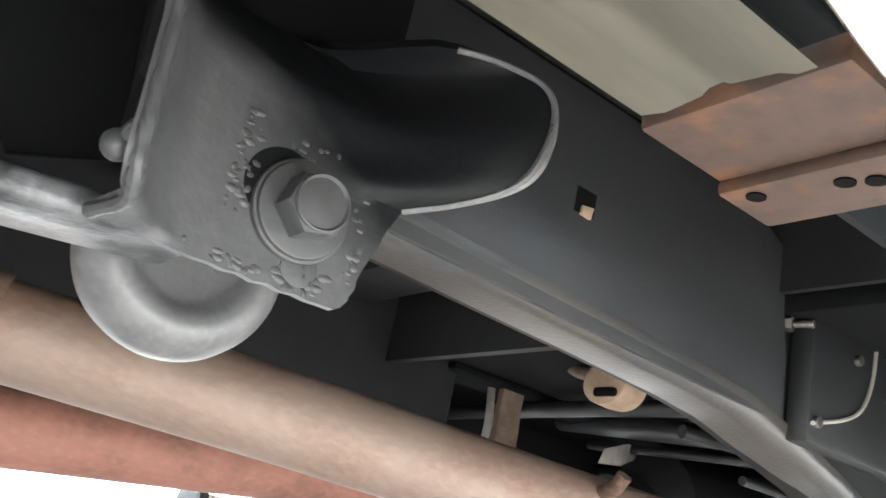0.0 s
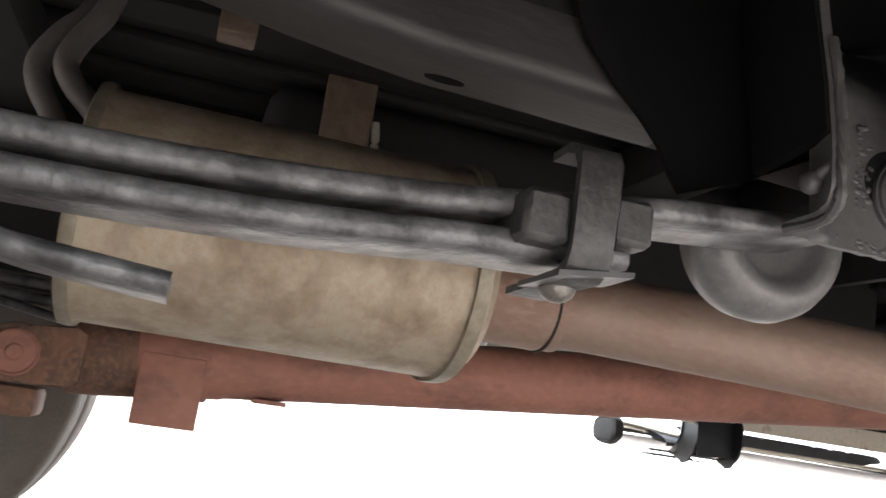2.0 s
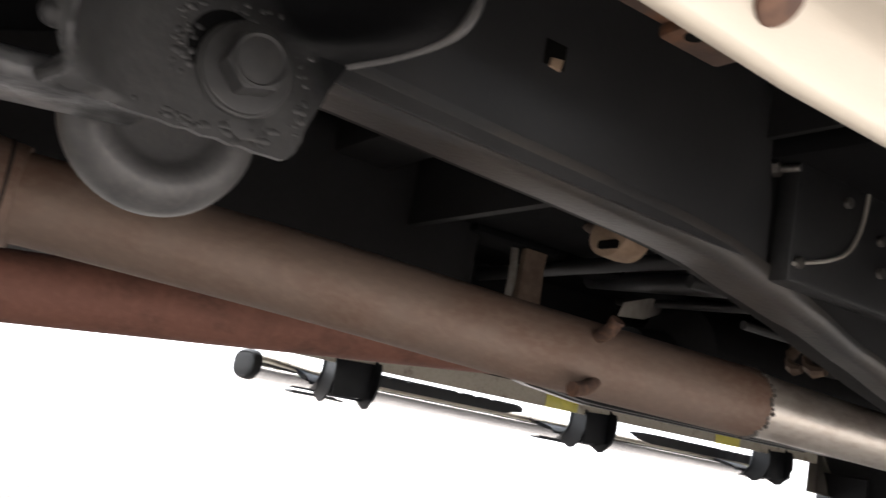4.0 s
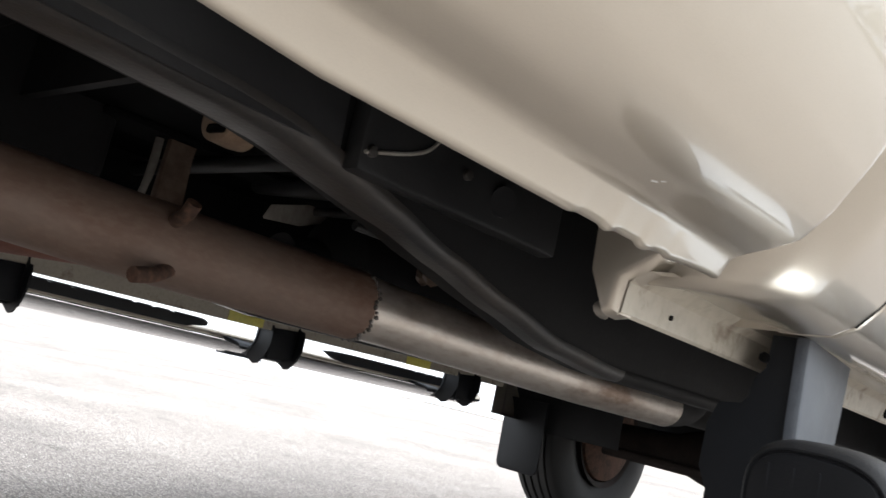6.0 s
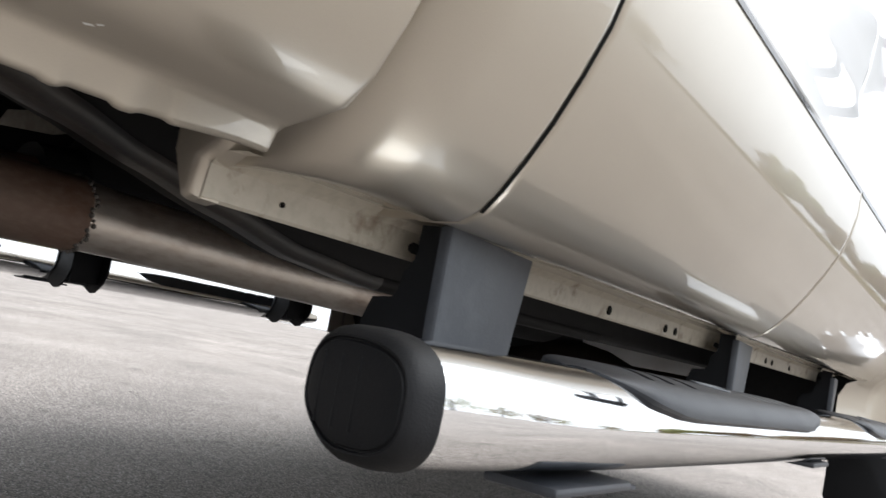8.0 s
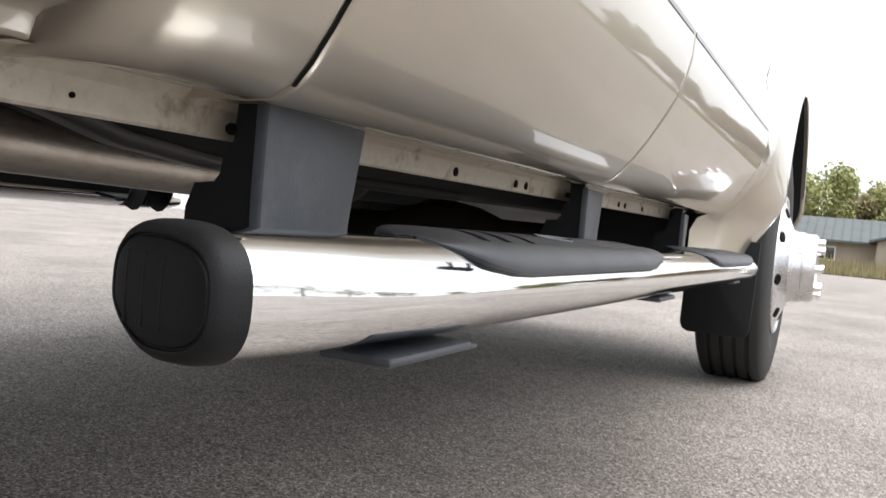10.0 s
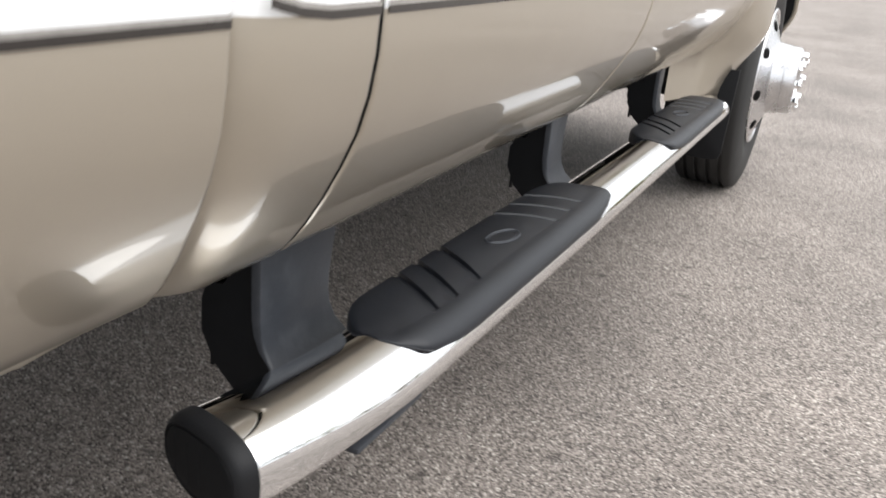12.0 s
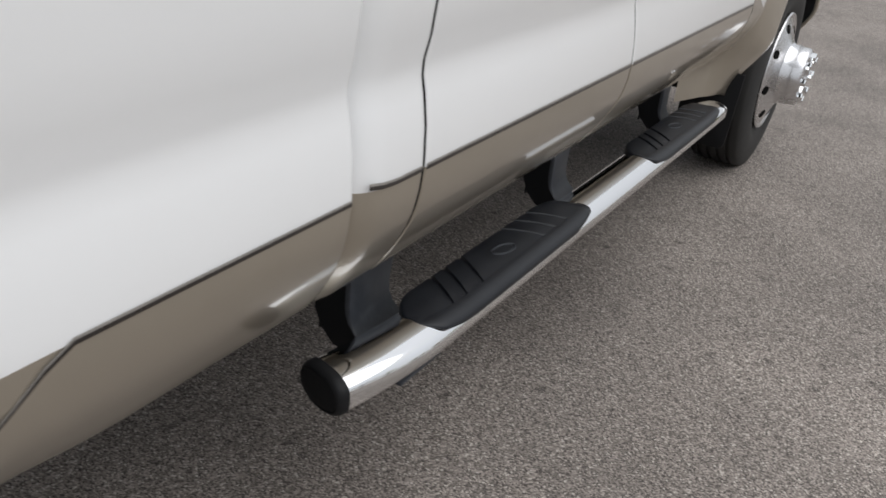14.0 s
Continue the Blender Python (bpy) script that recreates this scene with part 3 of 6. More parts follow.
    for k in range(95):
        a = radians(-4 + 188 * k / 94)
        d = Vector((math.cos(a), math.sin(a) * (tall if math.sin(a) > 0 else 1.0)))
        t = min((0.60 if d.x > 0 else 0.778) / max(1e-6, abs(d.x)), (0.86 if d.y > 0 else 0.035) / max(1e-6, abs(d.y)))
        t = max(t, rad + 0.02)
        row = []
        for r, share in ((rad + 0.003, None), (rad, 0.93), (rad + 0.004, 1.0), (rad + 0.02, 0.98), (rad + 0.07, 0.78), (rad + 0.13, 0.45), (rad + 0.180, 0.13), (rad + 0.186, 0.04), (rad + 0.192, 0.035), (rad + 0.20, 0.0), (rad + 0.215, 0.0), (t, 0.0)):
            r = min(r, t)
            y, z = cy + d.x * r, cz + d.y * r
            base = skin_x(max(z, 0.53))
            if d.x < 0:
                low = smoothstep((0.548 - z) / 0.055)
                base += (min(base, 0.858 + 0.40 * (y - 2.05)) - base) * low
            else:
                base -= 0.03 * smoothstep((0.60 - z) / 0.2)
            lip = 1.05 - 0.095 * smoothstep((0.60 - z) / 0.22)
            row.append(bm.verts.new((side * (lip - 0.016 if share is None else base + (lip - base) * share), y, z)))
        rows.append(row)
    for a, b in zip(rows, rows[1:]):
        for i in range(11):
            f = bm.faces.new((a[i], a[i + 1], b[i + 1], b[i]))
            zc = sum(v.co.z for v in f.verts) / 4
            f.material_index = 0 if zc > STRIPE_Z + 0.02 and i > 2 else 1
    part("front_wing", bm, [WHITE, BEIGE], truck, "front wing with a beige wheel arch flare", angle=60)
    # wheel well lining
    bm = bmesh.new()
    rings = []
    for x in (0.50, 0.80, None):
        ring = []
        for k in range(61):
            a = radians(-8 + 196 * k / 60)
            y, z = cy + (rad + 0.005) * math.cos(a), cz + (rad + 0.005) * (tall if math.sin(a) > 0 else 1.0) * math.sin(a)
            lip = 1.05 - 0.095 * smoothstep((0.60 - z) / 0.22)
            ring.append(Vector((side * (lip - 0.006 if x is None else x), y, z)))
        rings.append(ring)
    ring_loft(bm, rings, cap=False, closed=False)
    part("wheel_well", bm, DEEP, truck, "black wheel arch liner")
    # glasshouse
    for y0, y1, nm in ((0.16, 0.90, "rear_window"), (0.96, 1.86, "front_window")):
        bm = bmesh.new()
        ring_loft(bm, [[Vector((side * x, y, z)) for x, z in ((0.972, 1.32), (0.90, 1.78))] for y in (y0, (y0 + y1) / 2, y1)], cap=False, closed=False)
        part(nm, bm, GLASS, truck, "dark tinted side window")
    bm = bmesh.new()
    for y0, y1 in ((-0.03, 0.16), (0.90, 0.96), (1.86, 2.02)):
        ring_loft(bm, [[Vector((side * x, y, z)) for x, z in ((0.986, 1.315), (0.984, 1.33), (0.905, 1.79), (0.86, 1.86))] for y in (y0, y1)], cap=False, closed=False)
    ring_loft(bm, [[Vector((side * x, y, z)) for x, z in ((0.905, 1.775), (0.86, 1.86), (0.70, 1.92), (0.0, 1.95))] for y in (-0.03, 2.0)], cap=False, closed=False)
    part("cab_roof", bm, WHITE, truck, "white cab roof and window pillars")

# closed back and front of the cab and bonnet, well out of the walk's view
bm = bmesh.new()
box(bm, -0.93, 0.93, -0.015, 0.0, 0.90, 1.85, 0.004)
part("cab_back", bm, WHITE, truck, "white rear wall of the cab")
bm = bmesh.new()
box(bm, -0.98, 0.98, 2.05, 3.55, 1.16, 1.26, 0.03)
box(bm, -0.96, 0.96, 3.40, 3.56, 0.45, 1.20, 0.04)
part("bonnet", bm, WHITE, truck, "white bonnet and nose")
bm = bmesh.new()
for x0, x1 in ((-0.95, 0.95),):
    ring_loft(bm, [[Vector((x, y, z)) for y, z in ((2.02, 1.26), (1.70, 1.90))] for x in (x0, 0, x1)], cap=False, closed=False)
part("windscreen", bm, GLASS, truck)
bm = bmesh.new()
box(bm, -0.99, 0.99, -2.62, -2.58, 0.60, 1.30, 0.01)
part("tailgate", bm, WHITE, truck)

# dark inner walls added to close the underside against stray light and bright gaps
for box_size, tag in (((-0.60, 0.60, 0.03, 0.05, 0.74, 1.20), "cab_bulkhead"), ((-0.39, 0.39, -0.06, -0.045, 0.70, 0.86), "bed_front_block"),
                      ((-0.95, 0.95, -0.075, 0.035, 0.862, 0.872), "gap_light_block"), ((-0.90, 0.90, -0.012, -0.004, 0.755, 0.90), "cab_back_lower")):
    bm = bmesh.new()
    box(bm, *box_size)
    part(tag, bm, DEEP, truck, "black panel added to block light between cab and bed")
for side in (1, -1):
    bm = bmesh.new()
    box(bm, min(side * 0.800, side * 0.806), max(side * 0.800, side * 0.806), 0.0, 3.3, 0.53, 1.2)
    part("inner_sill", bm, SHADE_BLACK, truck, "inner side of the sill, blackened for its shade")
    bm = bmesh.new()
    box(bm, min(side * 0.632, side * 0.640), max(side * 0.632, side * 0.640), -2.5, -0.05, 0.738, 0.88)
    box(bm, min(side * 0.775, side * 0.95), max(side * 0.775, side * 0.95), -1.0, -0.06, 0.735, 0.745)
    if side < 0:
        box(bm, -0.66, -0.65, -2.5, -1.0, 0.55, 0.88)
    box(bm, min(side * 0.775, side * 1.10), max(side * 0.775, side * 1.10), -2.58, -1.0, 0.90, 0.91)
    part("bed_light_block", bm, DEEP, truck, "black wall added under the bed to block light")

# floors: the underside of cab and bed, darkened for the shade beneath the truck
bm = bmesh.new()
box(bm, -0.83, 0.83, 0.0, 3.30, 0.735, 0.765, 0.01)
cab_floor = part("cab_floor", bm, SHADE_BLACK, truck, "cab floor, undercoat blackened for the shade beneath it")
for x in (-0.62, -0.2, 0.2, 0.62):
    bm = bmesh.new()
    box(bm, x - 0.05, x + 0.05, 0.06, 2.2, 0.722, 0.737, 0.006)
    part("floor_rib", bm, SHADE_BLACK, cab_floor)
bm = bmesh.new()
box(bm, -0.80, 0.80, -2.58, -0.06, 0.86, 0.88, 0.004)
bed_floor = part("bed_floor", bm, DEEP, truck, "ribbed steel bed floor")
for k in range(12):
    bm = bmesh.new()
    x = -0.77 + 0.14 * k
    box(bm, x - 0.04, x + 0.04, -2.57, -0.08, 0.845, 0.862, 0.006)
    part("floor_rib", bm, DEEP, bed_floor)
for y in (-2.3, -1.7, -1.33, -0.40, -0.16):
    bm = bmesh.new()
    box(bm, -0.455, 0.455, y - 0.05, y + 0.05, 0.775, 0.845, 0.008)
    part("bed_crossmember", bm, DEEP, truck)


# ---- the chassis ----
def rail_line(y):
    """Height of the rail's lower edge along y: level over the spring, then kicking down under the cab."""
    pts = RAIL_LOW
    for (ya, za), (yb, zb) in zip(pts, pts[1:]):
        if ya <= y <= yb:
            return za + (zb - za) * smoothstep((y - ya) / (yb - ya)) * 0.35 + (zb - za) * (y - ya) / (yb - ya) * 0.65
    return pts[-1][1] if y > 0 else pts[0][1]


def rail_run(side):
    """The main frame rail: a C-section whose floor kicks down ahead of the bed."""
    bm = bmesh.new()
    rings = []
    for k in range(61):
        y = -2.6 + 6.0 * k / 60 if k < 20 else (-0.62 + 1.5 * (k - 20) / 30 if k < 50 else 0.93 + 2.4 * (k - 50) / 10)
        zb = rail_line(y) + 0.004
        zt = 0.86 if y < -0.1 else max(0.755, 0.86 - 0.6 * (y + 0.1))
        xo, r = RAIL_X, 0.014
        sec = [(xo - 0.07, zb), (xo - r, zb), (xo - r * 0.3, zb + r * 0.3), (xo, zb + r), (xo, zt - r), (xo - r, zt), (xo - 0.07, zt), (xo - 0.07, zt - 0.008),
               (xo - 0.012, zt - 0.010), (xo - 0.008, zt - 0.018), (xo - 0.008, zb + 0.018), (xo - 0.012, zb + 0.010), (xo - 0.07, zb + 0.008)]
        rings.append([Vector((side * x, y, z)) for x, z in sec])
    ring_loft(bm, rings)
    return part("frame_rail", bm, RAIL, truck, "black coated steel frame rail with a downward kick")


RAIL_X = 0.466
RAIL_LOW = [(-2.6, 0.72), (-1.45, 0.72), (-0.90, 0.648), (-0.70, 0.643), (-0.48, 0.637), (-0.26, 0.629), (-0.12, 0.623), (-0.05, 0.617), (0.03, 0.601), (0.11, 0.583), (0.208, 0.558), (0.32, 0.531), (0.452, 0.503), (0.60, 0.490), (3.4, 0.49)]
for side in (1, -1):
    rail = rail_run(side)
    # smooth side plate over the kick and its rolled foot
    bm = bmesh.new()
    edge = [(-0.50, 0.640), (-0.30, 0.634), (-0.10, 0.628), (0.012, 0.625), (0.008, 0.69), (-0.002, 0.735), (-0.004, 0.79), (-0.012, 0.808), (-0.085, 0.838), (-0.50, 0.838)]
    plate(bm, edge, side * 0.4665, side * 0.4725, 0.0015)
    part("side_plate", bm, FRAME, rail, "smooth black side plate on the rail")
    # edge colour carries the highlight; the forward length is black for its shade
    for ya, yb, coat, words in ((-0.53, 0.62, LIT_RAIL_EDGE, "rounded lower edge of the rail, dusty and greyed for its highlight"), (0.62, 1.40, RAIL, "rounded black lower edge of the rail")):
        bm = bmesh.new()
        rings = []
        for k in range(61):
            y = ya + (yb - ya) * k / 60
            wide = 1.0 - smoothstep((y - 0.02) / 0.16)
            zb, xo, rr = rail_line(y), 0.4695 + 0.004 * wide, 0.015 + 0.006 * wide
            sec = [(xo, zb + rr + 0.003)] + [(xo - rr + rr * math.cos(a), zb + rr - rr * math.sin(a)) for a in [math.pi / 2 * j / 8 for j in range(9)]]
            sec += [(xo - 0.040 - 0.022 * wide, zb + 0.0005), (xo - 0.040 - 0.022 * wide, zb + 0.0055), (xo - rr, zb + 0.006), (xo - 0.006, zb + rr), (xo - 0.006, zb + rr + 0.003)]
            rings.append([Vector((side * x, y, z)) for x, z in sec])
        ring_loft(bm, rings)
        part("rolled_edge", bm, coat, rail, words)
    # flange strip in dust grey, lightened in colour for the light on its corner
    bm = bmesh.new()
    rings = []
    for k in range(41):
        y = -1.42 + 0.72 * k / 40
        zb, xo, rr = rail_line(y) + 0.002, RAIL_X + 0.0015, 0.016
        sec = [(xo - 0.003, zb + 0.058), (xo, zb + 0.056), (xo, zb + rr)] + [(xo - rr + rr * math.cos(a), zb + rr - rr * math.sin(a)) for a in [math.pi / 2 * j / 6 for j in range(1, 7)]] + [(xo - 0.066, zb), (xo - 0.066, zb + 0.003)]
        rings.append([Vector((side * x, y, z)) for x, z in sec])
    ring_loft(bm, rings, cap=False, closed=False)
    flange = part("lower_flange", bm, RAIL_DUST_LIT, rail, "lower flange of the rail, dusty and lightened where light catches it")
    bm = bmesh.new()
    slot = [(0.421 + 0.006 * math.cos(a), -0.885 + 0.016 * math.sin(a)) for a in [2 * math.pi * j / 20 for j in range(20)]]
    ring_loft(bm, [[Vector((side * x, y, rail_line(y) + dz)) for x, y in slot] for dz in (0.0012, 0.008)])
    part("flange_slot", bm, SEAL, flange, "black oval slot")
    for y, z in ((0.016, 0.762), (0.010, 0.729)):
        bm = bmesh.new()
        disc(bm, (side * 0.462, y, z), (side, 0.25, 0), 0.0042, 0.034, 10, 0.001)
        disc(bm, (side * 0.468, y, z), (side, 0.25, 0), 0.009, 0.008, 6, 0.001)
        part("stud", bm, STEEL_DARK, rail, "threaded stud with its nut")
    # square punched hole with a scrap of tan tape
    bm = bmesh.new()
    box(bm, min(side * 0.4722, side * 0.4735), max(side * 0.4722, side * 0.4735), -0.306, -0.283, 0.724, 0.747, 0.0006)
    part("rail_hole", bm, SEAL, rail, "small square hole in the rail")
    bm = bmesh.new()
    plate(bm, [(-0.300, 0.723), (-0.288, 0.722), (-0.286, 0.733), (-0.299, 0.731)], side * 0.4722, side * 0.476, 0.0008)
    part("hole_plug", bm, GROMMET, rail, "scrap of tan tape in a rail hole")
    # black cover ahead of the plate, with a moulded bead
    bm = bmesh.new()
    box(bm, min(side * 0.468, side * 0.495), max(side * 0.468, side * 0.495), 0.018, 0.36, 0.610, 0.80, 0.006)
    cover = part("heat_shield", bm, TANK, truck, "black plastic side cover on the rail")
    bm = bmesh.new()
    loop = smooth_path([(side * 0.4965, 0.022, 0.629), (side * 0.4965, 0.082, 0.648), (side * 0.4965, 0.112, 0.667), (side * 0.4965, 0.130, 0.702), (side * 0.4965, 0.136, 0.745)], 5)
    sweep(bm, loop, 0.0022, 8)
    part("moulded_bead", bm, ALLOY_DULL, cover, "scuffed pale bead of the cover")
    for y, z in ((0.030, 0.632), (0.100, 0.715), (0.165, 0.690), (0.170, 0.655)):
        bm = bmesh.new()
        disc(bm, (side * 0.4945, y, z), (side, 0, 0), 0.006, 0.006, 10, 0.001)
        part("clip", bm, STEEL_DARK, cover)

    # spring hanger: a pressed plate whose rear edge and front lip turn outwards
    bm = bmesh.new()
    rear = [(0.5515, 0.554, -0.677), (0.556, 0.577, -0.668), (0.562, 0.593, -0.671), (0.572, 0.600, -0.674), (0.600, 0.601, -0.676), (0.640, 0.597, -0.678), (0.690, 0.592, -0.684), (0.760, 0.588, -0.690)]
    lip = [(0.5515, 0.545, -0.536), (0.556, 0.545, -0.530), (0.567, 0.545, -0.527), (0.587, 0.545, -0.522), (0.6235, 0.546, -0.508), (0.632, 0.568, -0.487), (0.643, 0.588, -0.469), (0.656, 0.600, -0.459), (0.675, 0.606, -0.455), (0.698, 0.606, -0.454), (0.713, 0.602, -0.458), (0.722, 0.594, -0.468), (0.727, 0.582, -0.490), (0.728, 0.570, -0.510)]

    def along(line, z):
        for (za, xa, ya), (zb, xb, yb) in zip(line, line[1:]):
            if za <= z <= zb:
                t = (z - za) / (zb - za)
                return xa + (xb - xa) * t, ya + (yb - ya) * t
        return line[-1][1:]

    rows = []
    levels = [0.5515, 0.5535, 0.556, 0.559, 0.562, 0.567, 0.572, 0.579, 0.587, 0.596, 0.605, 0.614, 0.6235, 0.628, 0.632, 0.638, 0.643, 0.650, 0.656, 0.665, 0.675, 0.687, 0.698, 0.706, 0.713, 0.718, 0.722, 0.725, 0.727, 0.728]
    for z in levels:
        (xr, yr), (xl, yl) = along(rear, z), along(lip, z)
        web = 0.545 - 0.9 * max(0.0, z - 0.672)
        deep = smoothstep((z - 0.6235) / 0.03)
        row = []
        for t in [k / 8 for k in range(8)]:
            row.append((web + (xr - web) * (1 - t) ** 2.2, yr + 0.040 * t))
        ya = yr + 0.040
        for k in range(13):
            t = k / 12
            y = ya + (yl - ya) * t
            x = web + (xl - web) * smoothstep((t - 0.45) / 0.55) ** 1.6 - 0.006 * deep * math.sin(math.pi * t)
            row.append((x, y))
        rows.append([bm.verts.new((side * x, y + (0.0011 * math.sin(900 * z) if i == len(row) - 1 and z < 0.62 else 0.0), z + (0.0007 * math.sin(410 * y) * max(0.0, 1 - (z - 0.5515) / 0.004) if z < 0.556 else 0.0))) for i, (x, y) in enumerate(row)])
    for a, b in zip(rows, rows[1:]):
        for i in range(len(a) - 1):
            bm.faces.new((a[i], a[i + 1], b[i + 1], b[i]))
    bmesh.ops.recalc_face_normals(bm, faces=bm.faces[:])
    bm.faces.ensure_lookup_table()
    if bm.faces[200].normal.x * side < 0:
        bmesh.ops.reverse_faces(bm, faces=bm.faces[:])
    bmesh.ops.solidify(bm, geom=bm.faces[:], thickness=0.006)
    hanger = part("spring_hanger", bm, HANGER_SHADED, truck, "dark grey pressed spring hanger with turned-out edges", angle=50)
    # inner cheek coloured black as the shade inside the hanger
    bm = bmesh.new()
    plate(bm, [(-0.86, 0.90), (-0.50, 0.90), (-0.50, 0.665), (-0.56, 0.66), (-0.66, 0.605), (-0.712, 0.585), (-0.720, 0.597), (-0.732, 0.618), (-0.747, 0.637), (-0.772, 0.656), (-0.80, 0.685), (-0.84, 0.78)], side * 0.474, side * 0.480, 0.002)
    part("inner_cheek", bm, SHADE_BLACK, hanger, "inner cheek of the hanger, blackened for the shade inside")
    # rear flange going up to the bed, black to stand for the shade behind it
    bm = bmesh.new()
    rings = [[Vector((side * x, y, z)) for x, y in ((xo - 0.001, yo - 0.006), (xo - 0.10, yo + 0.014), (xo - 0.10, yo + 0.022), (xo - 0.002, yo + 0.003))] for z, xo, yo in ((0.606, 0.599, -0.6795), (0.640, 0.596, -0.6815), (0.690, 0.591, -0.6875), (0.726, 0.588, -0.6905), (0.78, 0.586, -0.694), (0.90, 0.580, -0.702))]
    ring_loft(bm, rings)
    part("hanger_neck", bm, SHADE_BLACK, hanger, "upper neck of the hanger, blackened for its shaded back")
    # rough burr along the turned-out rear edge
    bm = bmesh.new()
    rim = smooth_path([(side * 0.554, -0.677, 0.552), (side * 0.577, -0.668, 0.556), (side * 0.593, -0.671, 0.562), (side * 0.600, -0.674, 0.572), (side * 0.601, -0.676, 0.600), (side * 0.597, -0.678, 0.640), (side * 0.594, -0.682, 0.67)], 8)
    sweep(bm, rim, [0.0030 + 0.0014 * random.random() for _ in rim], 8)
    part("flange_edge", bm, HANGER, hanger, "rough turned-out rear edge")
    # lip rim in a lighter steel that paints the light along the edge
    bm = bmesh.new()
    rim = smooth_path([(side * 0.546, -0.508, 0.6235), (side * 0.568, -0.487, 0.632), (side * 0.588, -0.469, 0.643), (side * 0.600, -0.459, 0.656), (side * 0.606, -0.455, 0.675), (side * 0.606, -0.454, 0.698), (side * 0.602, -0.458, 0.713), (side * 0.594, -0.468, 0.722), (side * 0.582, -0.490, 0.727), (side * 0.570, -0.510, 0.728)], 6)
    sweep(bm, rim, [0.0022 + 0.0018 * math.exp(-((k - 20) / 7) ** 2) for k in range(len(rim))], 8)
    part("lip_rim", bm, EYE_STEEL, hanger, "rim of the front lip, lighter for the light on its edge")
    bm = bmesh.new()
    sweep(bm, smooth_path([(side * 0.598, -0.674, 0.588), (side * 0.590, -0.677, 0.585), (side * 0.582, -0.679, 0.580)], 5), [0.0042] * 10 + [0.0042], 10)
    bmesh.ops.create_uvsphere(bm, u_segments=14, v_segments=10, radius=0.0078, matrix=Matrix.Translation((side * 0.580, -0.680, 0.578)))
    part("hook", bm, HANGER, hanger, "small bent hook on the hanger edge")
    # rough casting marks, in patches round the bolt
    bm = bmesh.new()
    for cy, cz, sy, sz, count, size in ((-0.609, 0.612, 0.0035, 0.017, 40, 0.0026), (-0.537, 0.615, 0.003, 0.010, 12, 0.0022), (-0.560, 0.560, 0.009, 0.004, 30, 0.0028), (-0.533, 0.583, 0.002, 0.008, 12, 0.0028), (-0.598, 0.556, 0.018, 0.0018, 16, 0.0026), (-0.575, 0.634, 0.012, 0.003, 10, 0.0018)):
        for _ in range(count):
            b = bmesh.new()
            bmesh.ops.create_icosphere(b, subdivisions=1, radius=size * random.uniform(0.4, 1.15))
            py, pz, st, tw = cy + max(-1.7 * sy, min(1.7 * sy, random.gauss(0, sy))), cz + max(-1.7 * sz, min(1.7 * sz, random.gauss(0, sz))), random.uniform(0.7, 2.0), random.uniform(-1, 1)
            for v in b.verts:
                v.co = Vector((side * 0.5448 + v.co.x * 0.5, py + v.co.y * st + 0.6 * tw * v.co.z, pz + v.co.z))
            me = bpy.data.meshes.new("tmp")
            b.to_mesh(me)
            b.free()
            bm.from_mesh(me)
            bpy.data.meshes.remove(me)
    tagged(part("casting_texture", bm, HANGER, hanger), "rough raised casting marks", kind="stuff")
    # round boss at the plate's foot
    bm = bmesh.new()
    disc(bm, (side * 0.5435, -0.563, 0.5670), (side, 0, 0), 0.0115, 0.0025, 24, 0.0012)
    part("round_boss", bm, HANGER, hanger, "low round boss pressed in the plate")
    bm = bmesh.new()
    disc(bm, (side * 0.545, -0.571, 0.597), (side, 0, 0), 0.0300, 0.004, 36, 0.0016)
    disc(bm, (side * 0.549, -0.571, 0.597), (side, 0, 0), 0.0280, 0.003, 36, 0.002)
    part("washer", bm, HANGER, hanger, "round steel washer, worn bright")
    # thin black disc that paints the bolt head's shadow on the plate
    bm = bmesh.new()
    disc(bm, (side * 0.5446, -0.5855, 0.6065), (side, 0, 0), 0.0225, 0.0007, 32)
    part("bolt_shadow", bm, SHADE_BLACK, hanger, "black disc in place of the bolt head's shadow")
    bm = bmesh.new()
    disc(bm, (side * 0.551, -0.571, 0.597), (side, 0, 0), 0.0192, 0.019, 6, 0.002, turn=radians(14))
    disc(bm, (side * 0.5695, -0.571, 0.597), (side, 0, 0), 0.0158, 0.0022, 32, 0.0012)
    lathe(bm, [(side * 0.5705, 0.0152), (side * 0.5728, 0.0163), (side * 0.5736, 0.0154), (side * 0.5715, 0.0138)], -0.571, 0.597, 32, closed=False)
    part("hex_bolt", bm, HANGER, hanger, "large painted hex bolt head")

    # leaf spring
    spring = None
    def leaf_curve(y):
        pts = [(-2.4, 0.60), (-1.58, 0.540), (-1.17, 0.525), (-1.10, 0.526), (-1.02, 0.530), (-0.93, 0.536), (-0.845, 0.545), (-0.75, 0.562), (-0.665, 0.581), (-0.62, 0.592), (-0.56, 0.606)]
        for (ya, za), (yb, zb) in zip(pts, pts[1:]):
            if ya <= y <= yb:
                return za + (zb - za) * (y - ya) / (yb - ya)
        return pts[0][1]
    def leaf(y0, y1, drop, thick, nm, label, mat, eye=False, slope=None):
        global spring
        bm = bmesh.new()
        ys = [y0 + (y1 - y0) * k / 40 for k in range(41)]
        raw = [slope(y) if slope else leaf_curve(y) - drop for y in ys]
        top = [sum(raw[max(0, i - 3):i + 4]) / len(raw[max(0, i - 3):i + 4]) for i in range(len(raw))]
        line = [Vector((0, y, z)) for y, z in zip(ys, top)]
